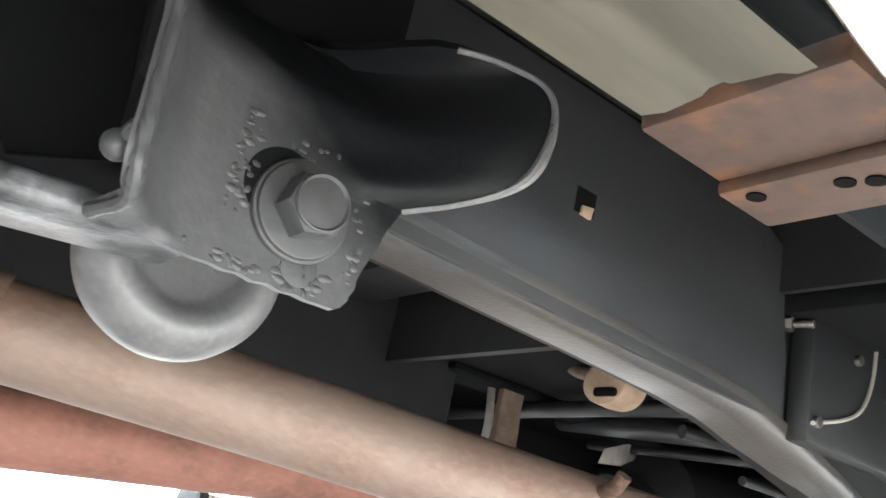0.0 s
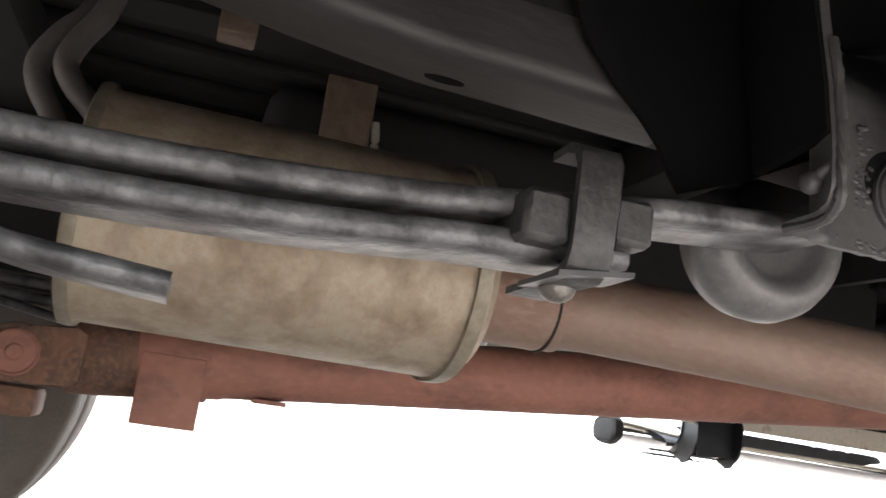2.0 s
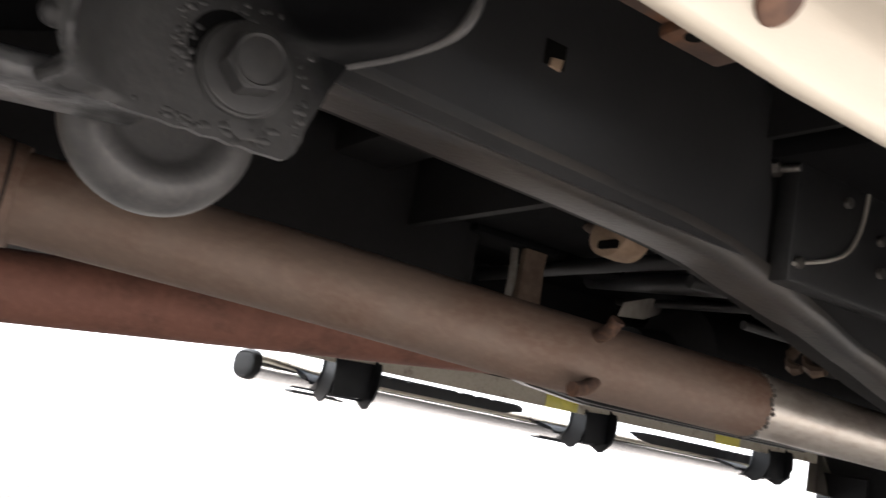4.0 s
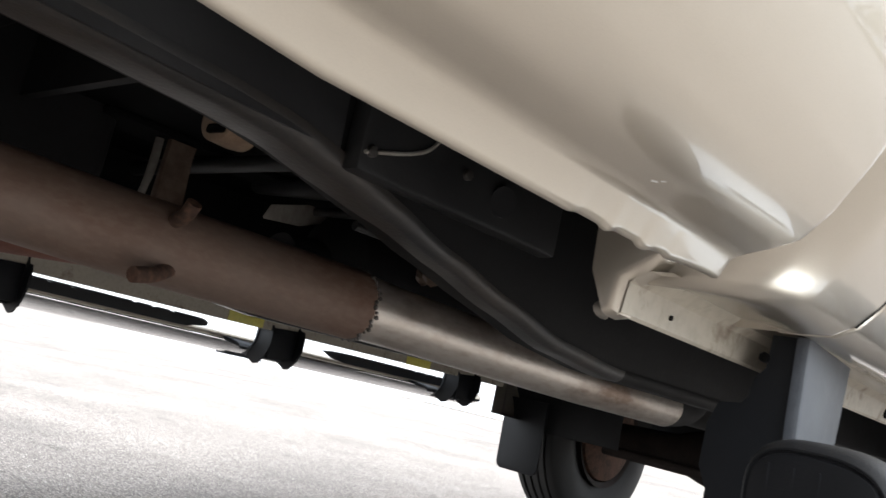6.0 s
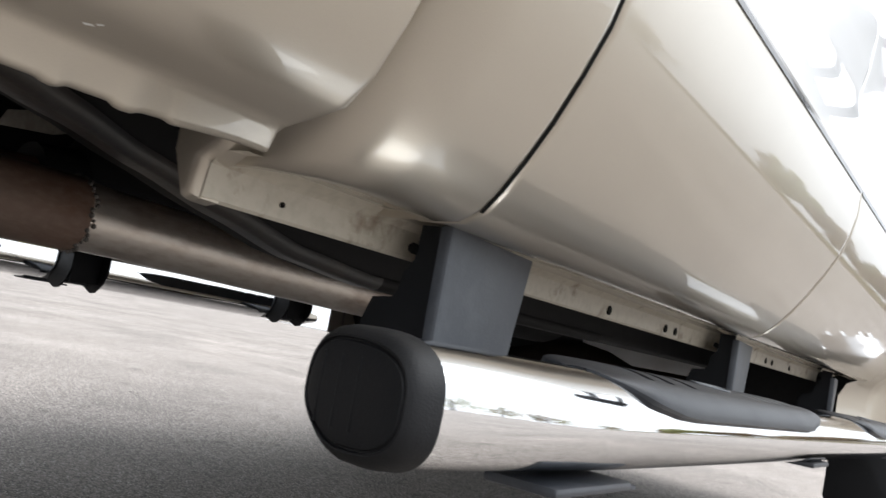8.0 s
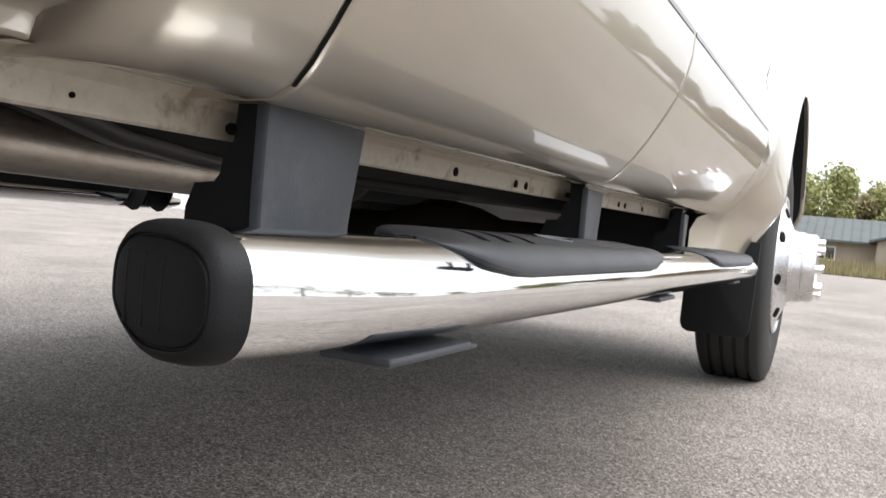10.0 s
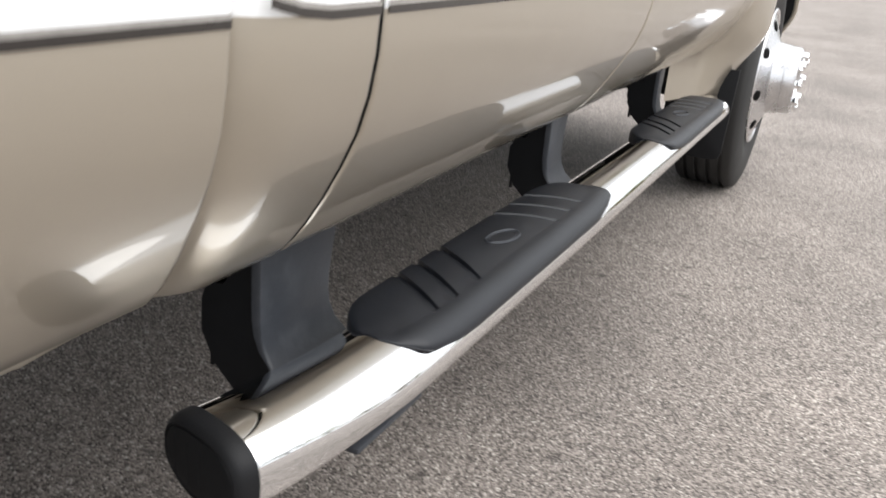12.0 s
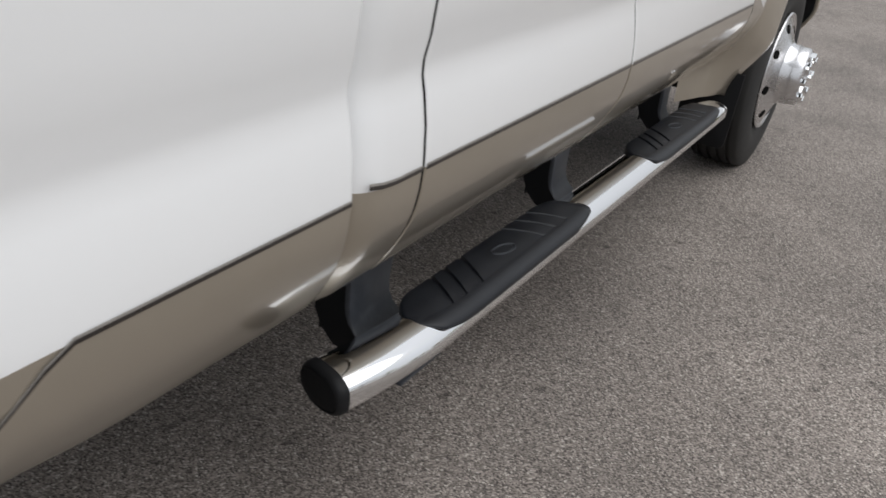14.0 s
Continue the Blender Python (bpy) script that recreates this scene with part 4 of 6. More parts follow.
        if eye:
            c = Vector((0, -0.590, 0.632))
            r0 = 0.034
            line = [p for p in line if p.y < -0.615]
            for k in range(20):
                a = radians(-108 + 165 * k / 19)
                line.append(c + Vector((0, math.cos(a) * r0, math.sin(a) * r0)))
        rings = []
        x0, x1 = 0.459, 0.531
        for i, p in enumerate(line):
            d = (line[min(i + 1, len(line) - 1)] - line[max(i - 1, 0)]).normalized()
            nrm = Vector((0, -d.z, d.y))
            r = min(0.0042, thick * 0.3)
            w = 1.0
            sec = []
            for x, h in ((x0, r), (x0 + 0.002, 0.0015), (x0 + r, 0), (x1 - r, 0), (x1 - 0.002, 0.0015), (x1, r), (x1, thick - r), (x1 - 0.002, thick - 0.0015), (x1 - r, thick), (x0 + r, thick), (x0 + 0.002, thick - 0.0015), (x0, thick - r)):
                q = p - nrm * h
                sec.append(Vector((side * x, q.y, q.z)))
            rings.append(sec)
        ring_loft(bm, rings)
        parent = spring or truck
        ob = part(nm, bm, mat, parent, label)
        spring = spring or ob
    spring = None
    leaf(-2.35, -0.62, 0.0, 0.0165, "leaf_spring", "main leaf of a grey steel leaf spring with a rolled eye", SPRING, eye=True)
    leaf(-2.25, -0.775, 0.0222, 0.0165, "leaf", "second spring leaf, scuffed grey steel", SPRING)
    leaf(-2.1, -1.047, 0, 0.013, "overload_leaf", "short helper leaf with a square cut tip", SPRING, slope=lambda y: 0.4515 + (-1.048 - y) * 0.155)
    # clamp round the leaves
    bm = bmesh.new()
    c = [(0.512, 0.575), (0.535, 0.5755), (0.546, 0.572), (0.5515, 0.563), (0.552, 0.515), (0.549, 0.506), (0.540, 0.500), (0.455, 0.497), (0.455, 0.492), (0.542, 0.494), (0.5535, 0.501), (0.558, 0.513), (0.558, 0.566), (0.551, 0.577), (0.537, 0.5815), (0.512, 0.581)]
    rings = [[Vector((side * x, y + (0.004 if z > 0.54 else 0.0) * sgn, z)) for x, z in c] for y, sgn in ((-0.827, 0), (-0.826, 0.5), (-0.800, 0.5), (-0.799, 0))]
    ring_loft(bm, rings)
    part("spring_clamp", bm, CLAMP, spring, "bent steel clamp round the spring leaves")
    bm = bmesh.new()
    for y0, y1, z0, z1, k in ((-0.857, -0.826, 0.512, 0.545, 0.004), (-0.801, -0.770, 0.520, 0.551, 0.004)):
        box(bm, min(side * 0.47, side * 0.552), max(side * 0.47, side * 0.552), y0, y1, z0, z1, k, segments=1)
    part("clamp_pad", bm, CLAMP, spring, "black rubber pads in the clamp")
    bm = bmesh.new()
    pts = [(0.554, -0.832, 0.4965), (0.554, -0.782, 0.5035), (0.51, -0.780, 0.503), (0.50, -0.836, 0.4945)]
    va = [bm.verts.new((side * x, y, z)) for x, y, z in pts]
    vb = [bm.verts.new((side * x, y, z - 0.0035)) for x, y, z in pts]
    bm.faces.new(va)
    bm.faces.new(vb[::-1])
    for k in range(4):
        bm.faces.new((va[k], vb[k], vb[(k + 1) % 4], va[(k + 1) % 4]))
    part("clamp_foot", bm, HANGER, spring, "pale flat foot under the clamp")
    bm = bmesh.new()
    bmesh.ops.create_uvsphere(bm, u_segments=20, v_segments=10, radius=0.0125)
    for v in bm.verts:
        v.co = Vector((side * 0.508 + v.co.x, -0.812 + v.co.y, 0.4935 + v.co.z * 0.8))
    part("rivet", bm, STEEL_DARK, spring, "round rivet head under the clamp")
    # rolled bushing on the inner side of the eye
    bm = bmesh.new()
    prof = [(0.345, 0.030), (0.36, 0.052), (0.380, 0.066), (0.400, 0.071), (0.414, 0.0695), (0.426, 0.064), (0.433, 0.056), (0.4345, 0.048), (0.431, 0.041), (0.424, 0.036), (0.419, 0.030), (0.417, 0.0)]
    rings = [[Vector((side * x, -0.583 + r * math.cos(a), 0.588 + r * math.sin(a))) for a in [radians(168 + 204 * k / 32) for k in range(33)]] for x, r in prof]
    ring_loft(bm, rings, cap=False, closed=False)
    part("spring_bushing", bm, EYE_STEEL, spring, "smooth grey rolled bushing beside the spring eye")

# exhaust: muffler, collar, pipe
bm = bmesh.new()
ys = [(-1.150, 0.985), (-1.148, 1.03), (-1.140, 1.035), (-1.132, 1.0), (-0.786, 1.0), (-0.780, 1.0), (-0.778, 1.035), (-0.768, 1.04), (-0.764, 1.03), (-0.764, 0.985), (-0.752, 0.90)]
rings = []
for y, k in ys:
    ring = []
    for i in range(48):
        a = 2 * math.pi * i / 48
        ca, sa = math.cos(a), math.sin(a)
        ring.append(Vector((0.115 + 0.135 * k * math.copysign(abs(ca) ** 0.85, ca), y, 0.556 + 0.113 * k * math.copysign(abs(sa) ** 0.9, sa))))
    rings.append(ring)
ring_loft(bm, rings)
muffler = part("muffler", bm, MUFFLER, truck, "oval muffler with mottled tan aluminised skin")
for y0, y1 in ((-0.7795, -0.7655), (-1.1475, -1.1365)):
    bm = bmesh.new()
    rings = []
    for y, k in ((y0, 1.0), (y0, 1.044), ((y0 + y1) / 2, 1.050), (y1, 1.044), (y1, 1.0)):
        rings.append([Vector((0.115 + 0.135 * k * math.copysign(abs(math.cos(a)) ** 0.85, math.cos(a)), y, 0.556 + 0.113 * k * math.copysign(abs(math.sin(a)) ** 0.9, math.sin(a)))) for a in [2 * math.pi * i / 48 for i in range(48)]])
    ring_loft(bm, rings, cap=False)
    part("muffler_rim", bm, MUFFLER_RIM, muffler, "rolled seam at the muffler's end")
PIPE = smooth_path([(0.118, -0.66, 0.543), (0.135, -0.58, 0.541), (0.19, -0.35, 0.530), (0.245, -0.10, 0.515), (0.270, 0.10, 0.509), (0.276, 0.25, 0.507)], 8)
bm = bmesh.new()
sweep(bm, [(0.115, -0.757, 0.548), (0.116, -0.74, 0.547), (0.117, -0.66, 0.543), (0.118, -0.652, 0.543)], [0.060, 0.056, 0.053, 0.051], 32)
part("collar", bm, PIPE_RUST, muffler, "brown reducer collar")
bm = bmesh.new()
sweep(bm, PIPE, 0.0455, 32)
pipe = part("exhaust_pipe", bm, PIPE_RUST, truck, "matt brown exhaust pipe")
bm = bmesh.new()
sweep(bm, PIPE[0:4], [0.050, 0.0515, 0.0515, 0.050], 32)
part("pipe_sleeve", bm, PIPE_RUST, pipe)
bm = bmesh.new()
pts = [(0.118 + 0.0525 * math.cos(a), -0.655, 0.543 + 0.0525 * math.sin(a)) for a in [2 * math.pi * k / 40 for k in range(41)]]
sweep(bm, pts, 0.0020, 8, up=(0, 1, 0))
part("clamp_band", bm, SOOT, pipe, "dark joint line round the pipe")
bm = bmesh.new()
sweep(bm, [(0.276, 0.245, 0.507), (0.277, 0.26, 0.507), (0.278, 0.32, 0.505), (0.280, 0.8, 0.493), (0.277, 1.13, 0.49)], [0.044, 0.043, 0.0415, 0.0415, 0.0415], 32)
part("front_pipe", bm, STAINLESS, pipe, "heat-tinted stainless front pipe")
bm = bmesh.new()
sweep(bm, smooth_path([(0.277, 1.125, 0.49), (0.26, 1.25, 0.505), (0.20, 1.5, 0.56), (0.14, 2.2, 0.62)], 5), 0.042, 24)
part("down_pipe", bm, DEEP, pipe, "black down pipe")
bm = bmesh.new()
for k in range(46):
    a = 2 * math.pi * k / 46
    b = bmesh.new()
    bmesh.ops.create_icosphere(b, subdivisions=1, radius=random.uniform(0.0022, 0.0042))
    bmesh.ops.translate(b, vec=(0.276 + 0.045 * math.cos(a), 0.250 + random.uniform(-0.004, 0.004), 0.507 + 0.045 * math.sin(a)), verts=b.verts[:])
    me = bpy.data.meshes.new("tmp")
    b.to_mesh(me)
    b.free()
    bm.from_mesh(me)
    bpy.data.meshes.remove(me)
tagged(part("weld_ring", bm, STEEL_DARK, pipe), "lumpy weld ring between the pipes", kind="stuff")
for p0, p1 in (((0.292, -0.036, 0.535), (0.322, -0.036, 0.556)), ((0.285, -0.022, 0.487), (0.310, -0.075, 0.470))):
    bm = bmesh.new()
    sweep(bm, smooth_path([p0, ((p0[0] + p1[0]) / 2 + 0.004, (p0[1] + p1[1]) / 2, (p0[2] + p1[2]) / 2 - 0.003), p1], 4), 0.0085, 12)
    part("hanger_peg", bm, DARK_RUST, pipe, "rusty hanger rod stub")
for path in ([(0.0, -1.195, 0.63), (0.0, -1.219, 0.67), (0.0, -1.239, 0.70), (0.0, -1.244, 0.729), (0.0, -1.227, 0.765), (0.0, -1.202, 0.80), (0.0, -1.19, 0.86)],
             [(0.03, -1.145, 0.645), (0.03, -1.172, 0.675), (0.03, -1.198, 0.699), (0.03, -1.211, 0.723), (0.03, -1.202, 0.753), (0.03, -1.182, 0.793), (0.03, -1.17, 0.86)]):
    bm = bmesh.new()
    line = smooth_path(path, 6)
    rings = []
    for k, p in enumerate(line):
        d = (line[min(k + 1, len(line) - 1)] - line[max(k - 1, 0)]).normalized()
        rings.append([p + 0.0135 * (Vector((1, 0, 0)) * math.cos(a) + d.cross(Vector((1, 0, 0))) * math.sin(a)) for a in [2 * math.pi * j / 14 for j in range(14)]])
    ring_loft(bm, rings)
    part("tail_pipe", bm, PIPE_DULL, muffler, "bent grey-brown tail pipe")

# drive shaft and rear axle
def shaft_at(y):
    return Vector((-0.11, y, 0.410 + 0.096 * (y + 1.2)))


bm = bmesh.new()
sweep(bm, [shaft_at(y) for y in (-1.06, -0.98, -0.975, 0.42)], [0.046, 0.046, 0.0445, 0.0445], 36)
shaft = part("drive_shaft", bm, SHAFT_RUST, truck, "red-brown rusted tubular drive shaft")
bm = bmesh.new()
sweep(bm, [shaft_at(y) for y in (-1.078, -1.075, -0.998, -0.995)], [0.048, 0.050, 0.050, 0.048], 36)
box(bm, -0.164, -0.0575, -1.074, -0.999, 0.346, 0.430, 0.002)
part("balance_collar", bm, SHAFT_RUST, shaft, "square shouldered collar on the shaft")
bm = bmesh.new()
box(bm, -0.14, -0.08, -0.935, -0.895, 0.388, 0.394, 0.002)
part("balance_weight", bm, SHAFT_RUST, shaft)
bm = bmesh.new()
sweep(bm, [shaft_at(y) for y in (-1.165, -1.155, -1.12, -1.066)], [0.036, 0.046, 0.0475, 0.0475], 28)
for x0, x1 in ((-0.070, -0.052), (-0.168, -0.150)):
    ear = [(-1.207 + 0.034 * math.cos(radians(a)), 0.407 + 0.034 * math.sin(radians(a))) for a in range(60, 301, 15)]
    plate(bm, ear + [(-1.150, 0.374), (-1.135, 0.385), (-1.135, 0.438), (-1.150, 0.446)], x0, x1, 0.003)
part("yoke", bm, DARK_RUST, shaft, "scaly rusted yoke")
bm = bmesh.new()
lathe(bm, [(-0.053, 0.0265), (-0.047, 0.0265), (-0.0455, 0.0245), (-0.0475, 0.0225), (-0.0475, 0.010), (-0.0455, 0.008), (-0.0455, 0.0)], -1.207, 0.407, 28, closed=False)
disc(bm, (-0.168, -1.207, 0.407), (1, 0, 0), 0.020, 0.11, 20, 0.003)
part("universal_joint", bm, SHAFT_RUST, shaft, "rusty universal joint cap")
bm = bmesh.new()
box(bm, -0.150, -0.070, -1.275, -1.176, 0.336, 0.371, 0.008)
box(bm, -0.150, -0.070, -1.285, -1.255, 0.350, 0.474, 0.008)
part("flange_yoke", bm, DARK_RUST, shaft, "rusty lugs of the axle's flange")
bm = bmesh.new()
sweep(bm, [(-0.11, y, 0.405) for y in (-1.262, -1.265, -1.29, -1.30, -1.34, -1.42)], [0.060, 0.066, 0.066, 0.060, 0.055, 0.12], 32)
bmesh.ops.create_uvsphere(bm, u_segments=28, v_segments=16, radius=0.19, matrix=Matrix.Translation((-0.11, -1.58, 0.40)))
sweep(bm, [(x, AXLE_R, 0.40) for x in (-0.86, -0.30, 0.10, 0.86)], [0.05, 0.055, 0.055, 0.05], 24)
part("rear_axle", bm, DARK_RUST, truck, "rusted rear axle and differential housing")

# fuel tank, straps and clutter under the cab
bm = bmesh.new()
box(bm, -0.56, -0.17, -0.98, 0.10, 0.60, 0.845, 0.04, segments=4)
tank = part("fuel_tank", bm, DEEP, truck, "black plastic fuel tank")
bm = bmesh.new()
sweep(bm, smooth_path([(-0.150, 0.145, 0.615), (-0.158, 0.155, 0.66), (-0.185, 0.170, 0.72), (-0.215, 0.185, 0.79), (-0.24, 0.19, 0.86)], 5), 0.007, 8, flat=0.5)
part("tank_strap", bm, ALLOY_DULL, tank, "pale metal tank strap")
bm = bmesh.new()
box(bm, -0.176, -0.163, -0.905, -0.832, 0.757, 0.90, 0.004)
part("strap_bracket", bm, BROWN_STRAP, truck, "rusted steel strap bracket")
bm = bmesh.new()
sweep(bm, smooth_path([(-0.160, -0.826, 0.752), (-0.160, -0.825, 0.775), (-0.163, -0.828, 0.803)], 4), 0.006, 8)
part("strap_edge", bm, ALLOY_DULL, truck, "pale bent strap edge")
bm = bmesh.new()
box(bm, 0.10, 0.14, -1.06, -1.02, 0.760, 0.80, 0.003)
part("bracket_tab", bm, BROWN_STRAP, truck)
bm = bmesh.new()
outline = [(0.172, 0.60), (0.178, 0.70), (0.176, 0.78), (0.186, 0.806), (0.215, 0.815), (0.30, 0.806), (0.315, 0.79), (0.25, 0.785), (0.226, 0.770), (0.222, 0.70), (0.23, 0.60)]
plate(bm, outline, -0.175, -0.160, 0.004)
part("exhaust_hanger", bm, BROWN_STRAP, truck, "bent rusted exhaust hanger bracket")
bm = bmesh.new()
sweep(bm, smooth_path([(-0.165, 0.25, 0.795), (-0.06, 0.20, 0.775), (0.06, 0.13, 0.730), (0.17, 0.075, 0.700)], 5), 0.011, 10)
part("hanger_arm", bm, BROWN_STRAP, truck, "rusted arm to the rubber isolator")
bm = bmesh.new()
rings = []
for y, r0 in ((0.030, 0.025), (0.034, 0.031), (0.060, 0.032), (0.076, 0.030), (0.080, 0.025)):
    rings.append([Vector((0.205 + r0 * 1.15 * math.cos(a), y, 0.682 + r0 * 0.92 * math.sin(a))) for a in [2 * math.pi * k / 32 for k in range(32)]])
ring_loft(bm, rings)
isolator = part("rubber_isolator", bm, GROMMET, truck, "tan rubber exhaust isolator")
bm = bmesh.new()
box(bm, 0.196, 0.232, 0.027, 0.0305, 0.662, 0.673, 0.004)
part("isolator_slot", bm, SEAL, isolator, "dark slot through the rubber")
bm = bmesh.new()
sweep(bm, smooth_path([(0.20, 0.06, 0.70), (0.24, 0.05, 0.73), (0.33, 0.04, 0.75)], 4), 0.013, 10)
part("hanger_pin", bm, BROWN_STRAP, isolator)
for nm, a, b, r, mt in (("rod", (-0.30, 0.455, 0.735), (0.50, 0.235, 0.645), 0.018, FRAME), ("rod", (-0.26, 0.50, 0.70), (0.45, 0.31, 0.635), 0.008, TANK)):
    bm = bmesh.new()
    sweep(bm, smooth_path([a, tuple((p + q) / 2 for p, q in zip(a, b)), b], 6), r, 14)
    part("cross_rod", bm, mt, truck, "dark rod across the underside")
bm = bmesh.new()
ring_loft(bm, [[Vector(p) for p in ring] for ring in ([(-0.04, 0.30, 0.632), (-0.04, 0.31, 0.655), (-0.045, 0.315, 0.654), (-0.045, 0.305, 0.630)], [(-0.10, 0.42, 0.650), (-0.10, 0.43, 0.690), (-0.106, 0.435, 0.689), (-0.106, 0.425, 0.649)], [(-0.165, 0.54, 0.690), (-0.165, 0.545, 0.706), (-0.170, 0.55, 0.705), (-0.170, 0.545, 0.689)])])
part("bracket_cup", bm, ALLOY_DULL, truck, "small pale alloy bracket")
for c, r in (((0.30, 0.38, 0.598), 0.030), ((0.40, 0.42, 0.588), 0.024), ((0.22, 0.44, 0.60), 0.022)):
    bm = bmesh.new()
    sweep(bm, [(c[0] + r * math.cos(a), c[1] + 0.5 * r * math.sin(a), c[2] + r * math.sin(a)) for a in [math.radians(20 + 30 * k) for k in range(10)]], [0.006 + 0.002 * (k % 3) for k in range(10)], 8)
    part("wire_clip", bm, BROWN_STRAP, truck, "bent rusty clip under the floor")
bm = bmesh.new()
sweep(bm, smooth_path([(0.34, 0.40, 0.585), (0.42, 0.46, 0.582), (0.47, 0.54, 0.58)], 4), 0.012, 12)
part("alloy_line", bm, ALLOY_DULL, truck, "short pale pipe end")
bm = bmesh.new()
box(bm, -0.50, 0.50, 0.72, 0.84, 0.62, 0.70, 0.012)
part("crossmember", bm, DEEP, truck, "black gearbox crossmember")
for a, b, r, mt in (((-0.40, 0.25, 0.70), (0.48, 0.28, 0.705), 0.014, TANK), ((0.30, 0.2, 0.60), (0.30, 1.4, 0.58), 0.006, TANK), ((0.36, 0.15, 0.63), (0.38, 1.5, 0.60), 0.005, TANK), ((0.20, 0.2, 0.66), (0.40, 0.9, 0.64), 0.010, TANK)):
    bm = bmesh.new()
    sweep(bm, smooth_path([a, tuple((p + q) / 2 + 0.01 for p, q in zip(a, b)), b], 6), r, 12)
    part("under_floor_line", bm, mt, truck, "pipe run under the cab floor")
bm = bmesh.new()
sweep(bm, [(-0.11, y, z) for y, z in ((0.40, 0.575), (0.48, 0.58), (0.52, 0.60), (0.80, 0.60), (0.9, 0.62), (2.2, 0.64))], [0.055, 0.06, 0.10, 0.12, 0.14, 0.16], 24)
part("gearbox", bm, DEEP, truck, "black gearbox casing")
bm = bmesh.new()
sweep(bm, [(x, AXLE_F, 0.39) for x in (-0.78, -0.5, -0.36, -0.25, -0.1, 0.0, 0.3, 0.62, 0.78)], [0.06, 0.065, 0.11, 0.135, 0.11, 0.072, 0.07, 0.075, 0.06], 24)
part("front_axle", bm, SOOT, truck, "dark rusted front axle")
bm = bmesh.new()
sweep(bm, [(-0.70, 2.60, 0.335), (0.0, 2.585, 0.325), (0.70, 2.60, 0.335)], 0.020, 14)
part("tie_rod", bm, SOOT, truck, "dark steering tie rod")
# bed underside near the body side
for side in (1, -1):
    bm = bmesh.new()
    rows = []
    for y in (-2.5, -1.6, -0.9, -0.6, -0.5, -0.45, -0.43, -0.421):
        rows.append([bm.verts.new((side * x, y + 0.004 * math.sin(x * 60), z)) for x, z in ((0.755, 0.698), (0.745, 0.697), (0.735, 0.700), (0.71, 0.700), (0.705, 0.703), (0.695, 0.703), (0.69, 0.700), (0.66, 0.702), (0.642, 0.705), (0.638, 0.740))])
    for a, b in zip(rows, rows[1:]):
        for k in range(len(a) - 1):
            bm.faces.new((a[k], a[k + 1], b[k + 1], b[k]))
    part("bed_underside", bm, BED_DIRT, truck, "dusty beige underside of the cargo bed")
    bm = bmesh.new()
    box(bm, min(side * 0.632, side * 0.768), max(side * 0.632, side * 0.768), -0.409, -0.300, 0.702, 0.722, 0.004)
    box(bm, min(side * 0.632, side * 0.775), max(side * 0.632, side * 0.775), -0.330, -0.270, 0.692, 0.704, 0.004)
    sillbar = part("cross_sill", bm, PANEL_RUST, truck, "rusty bed cross sill with punched holes")
    for x, y in ((0.655, -0.318), (0.711, -0.312), (0.727, -0.306)):
        bm = bmesh.new()
        disc(bm, (side * x, y, 0.6915), (0, 0, -1), 0.0065, 0.001, 16)
        part("punched_hole", bm, SEAL, sillbar)


# ---- wheels ----
def tyre_bm(xc, yc, zc, side, width=0.225, r=0.398, r_in=0.222, grooves=4):
    bm = bmesh.new()
    h = width / 2
    prof = [(xc - h * 0.80, r_in), (xc - h * 0.97, r_in + 0.05), (xc - h, r_in + 0.09), (xc - h * 0.93, r - 0.035), (xc - h * 0.84, r - 0.010), (xc - h * 0.76, r - 0.002)]
    n = grooves
    for k in range(n):
        g = xc - h * 0.76 + (k + 0.75) * (h * 1.52) / (n + 0.5)
        prof += [(g - 0.007, r), (g - 0.005, r - 0.010), (g + 0.005, r - 0.010), (g + 0.007, r)]
    prof += [(xc + h * 0.76, r - 0.002), (xc + h * 0.84, r - 0.010), (xc + h * 0.93, r - 0.035), (xc + h, r_in + 0.09), (xc + h * 0.97, r_in + 0.05), (xc + h * 0.80, r_in)]
    lathe(bm, prof, yc, zc, 72, closed=False)
    for v in bm.verts:
        v.co.z = max(v.co.z, 0.0)
    return bm


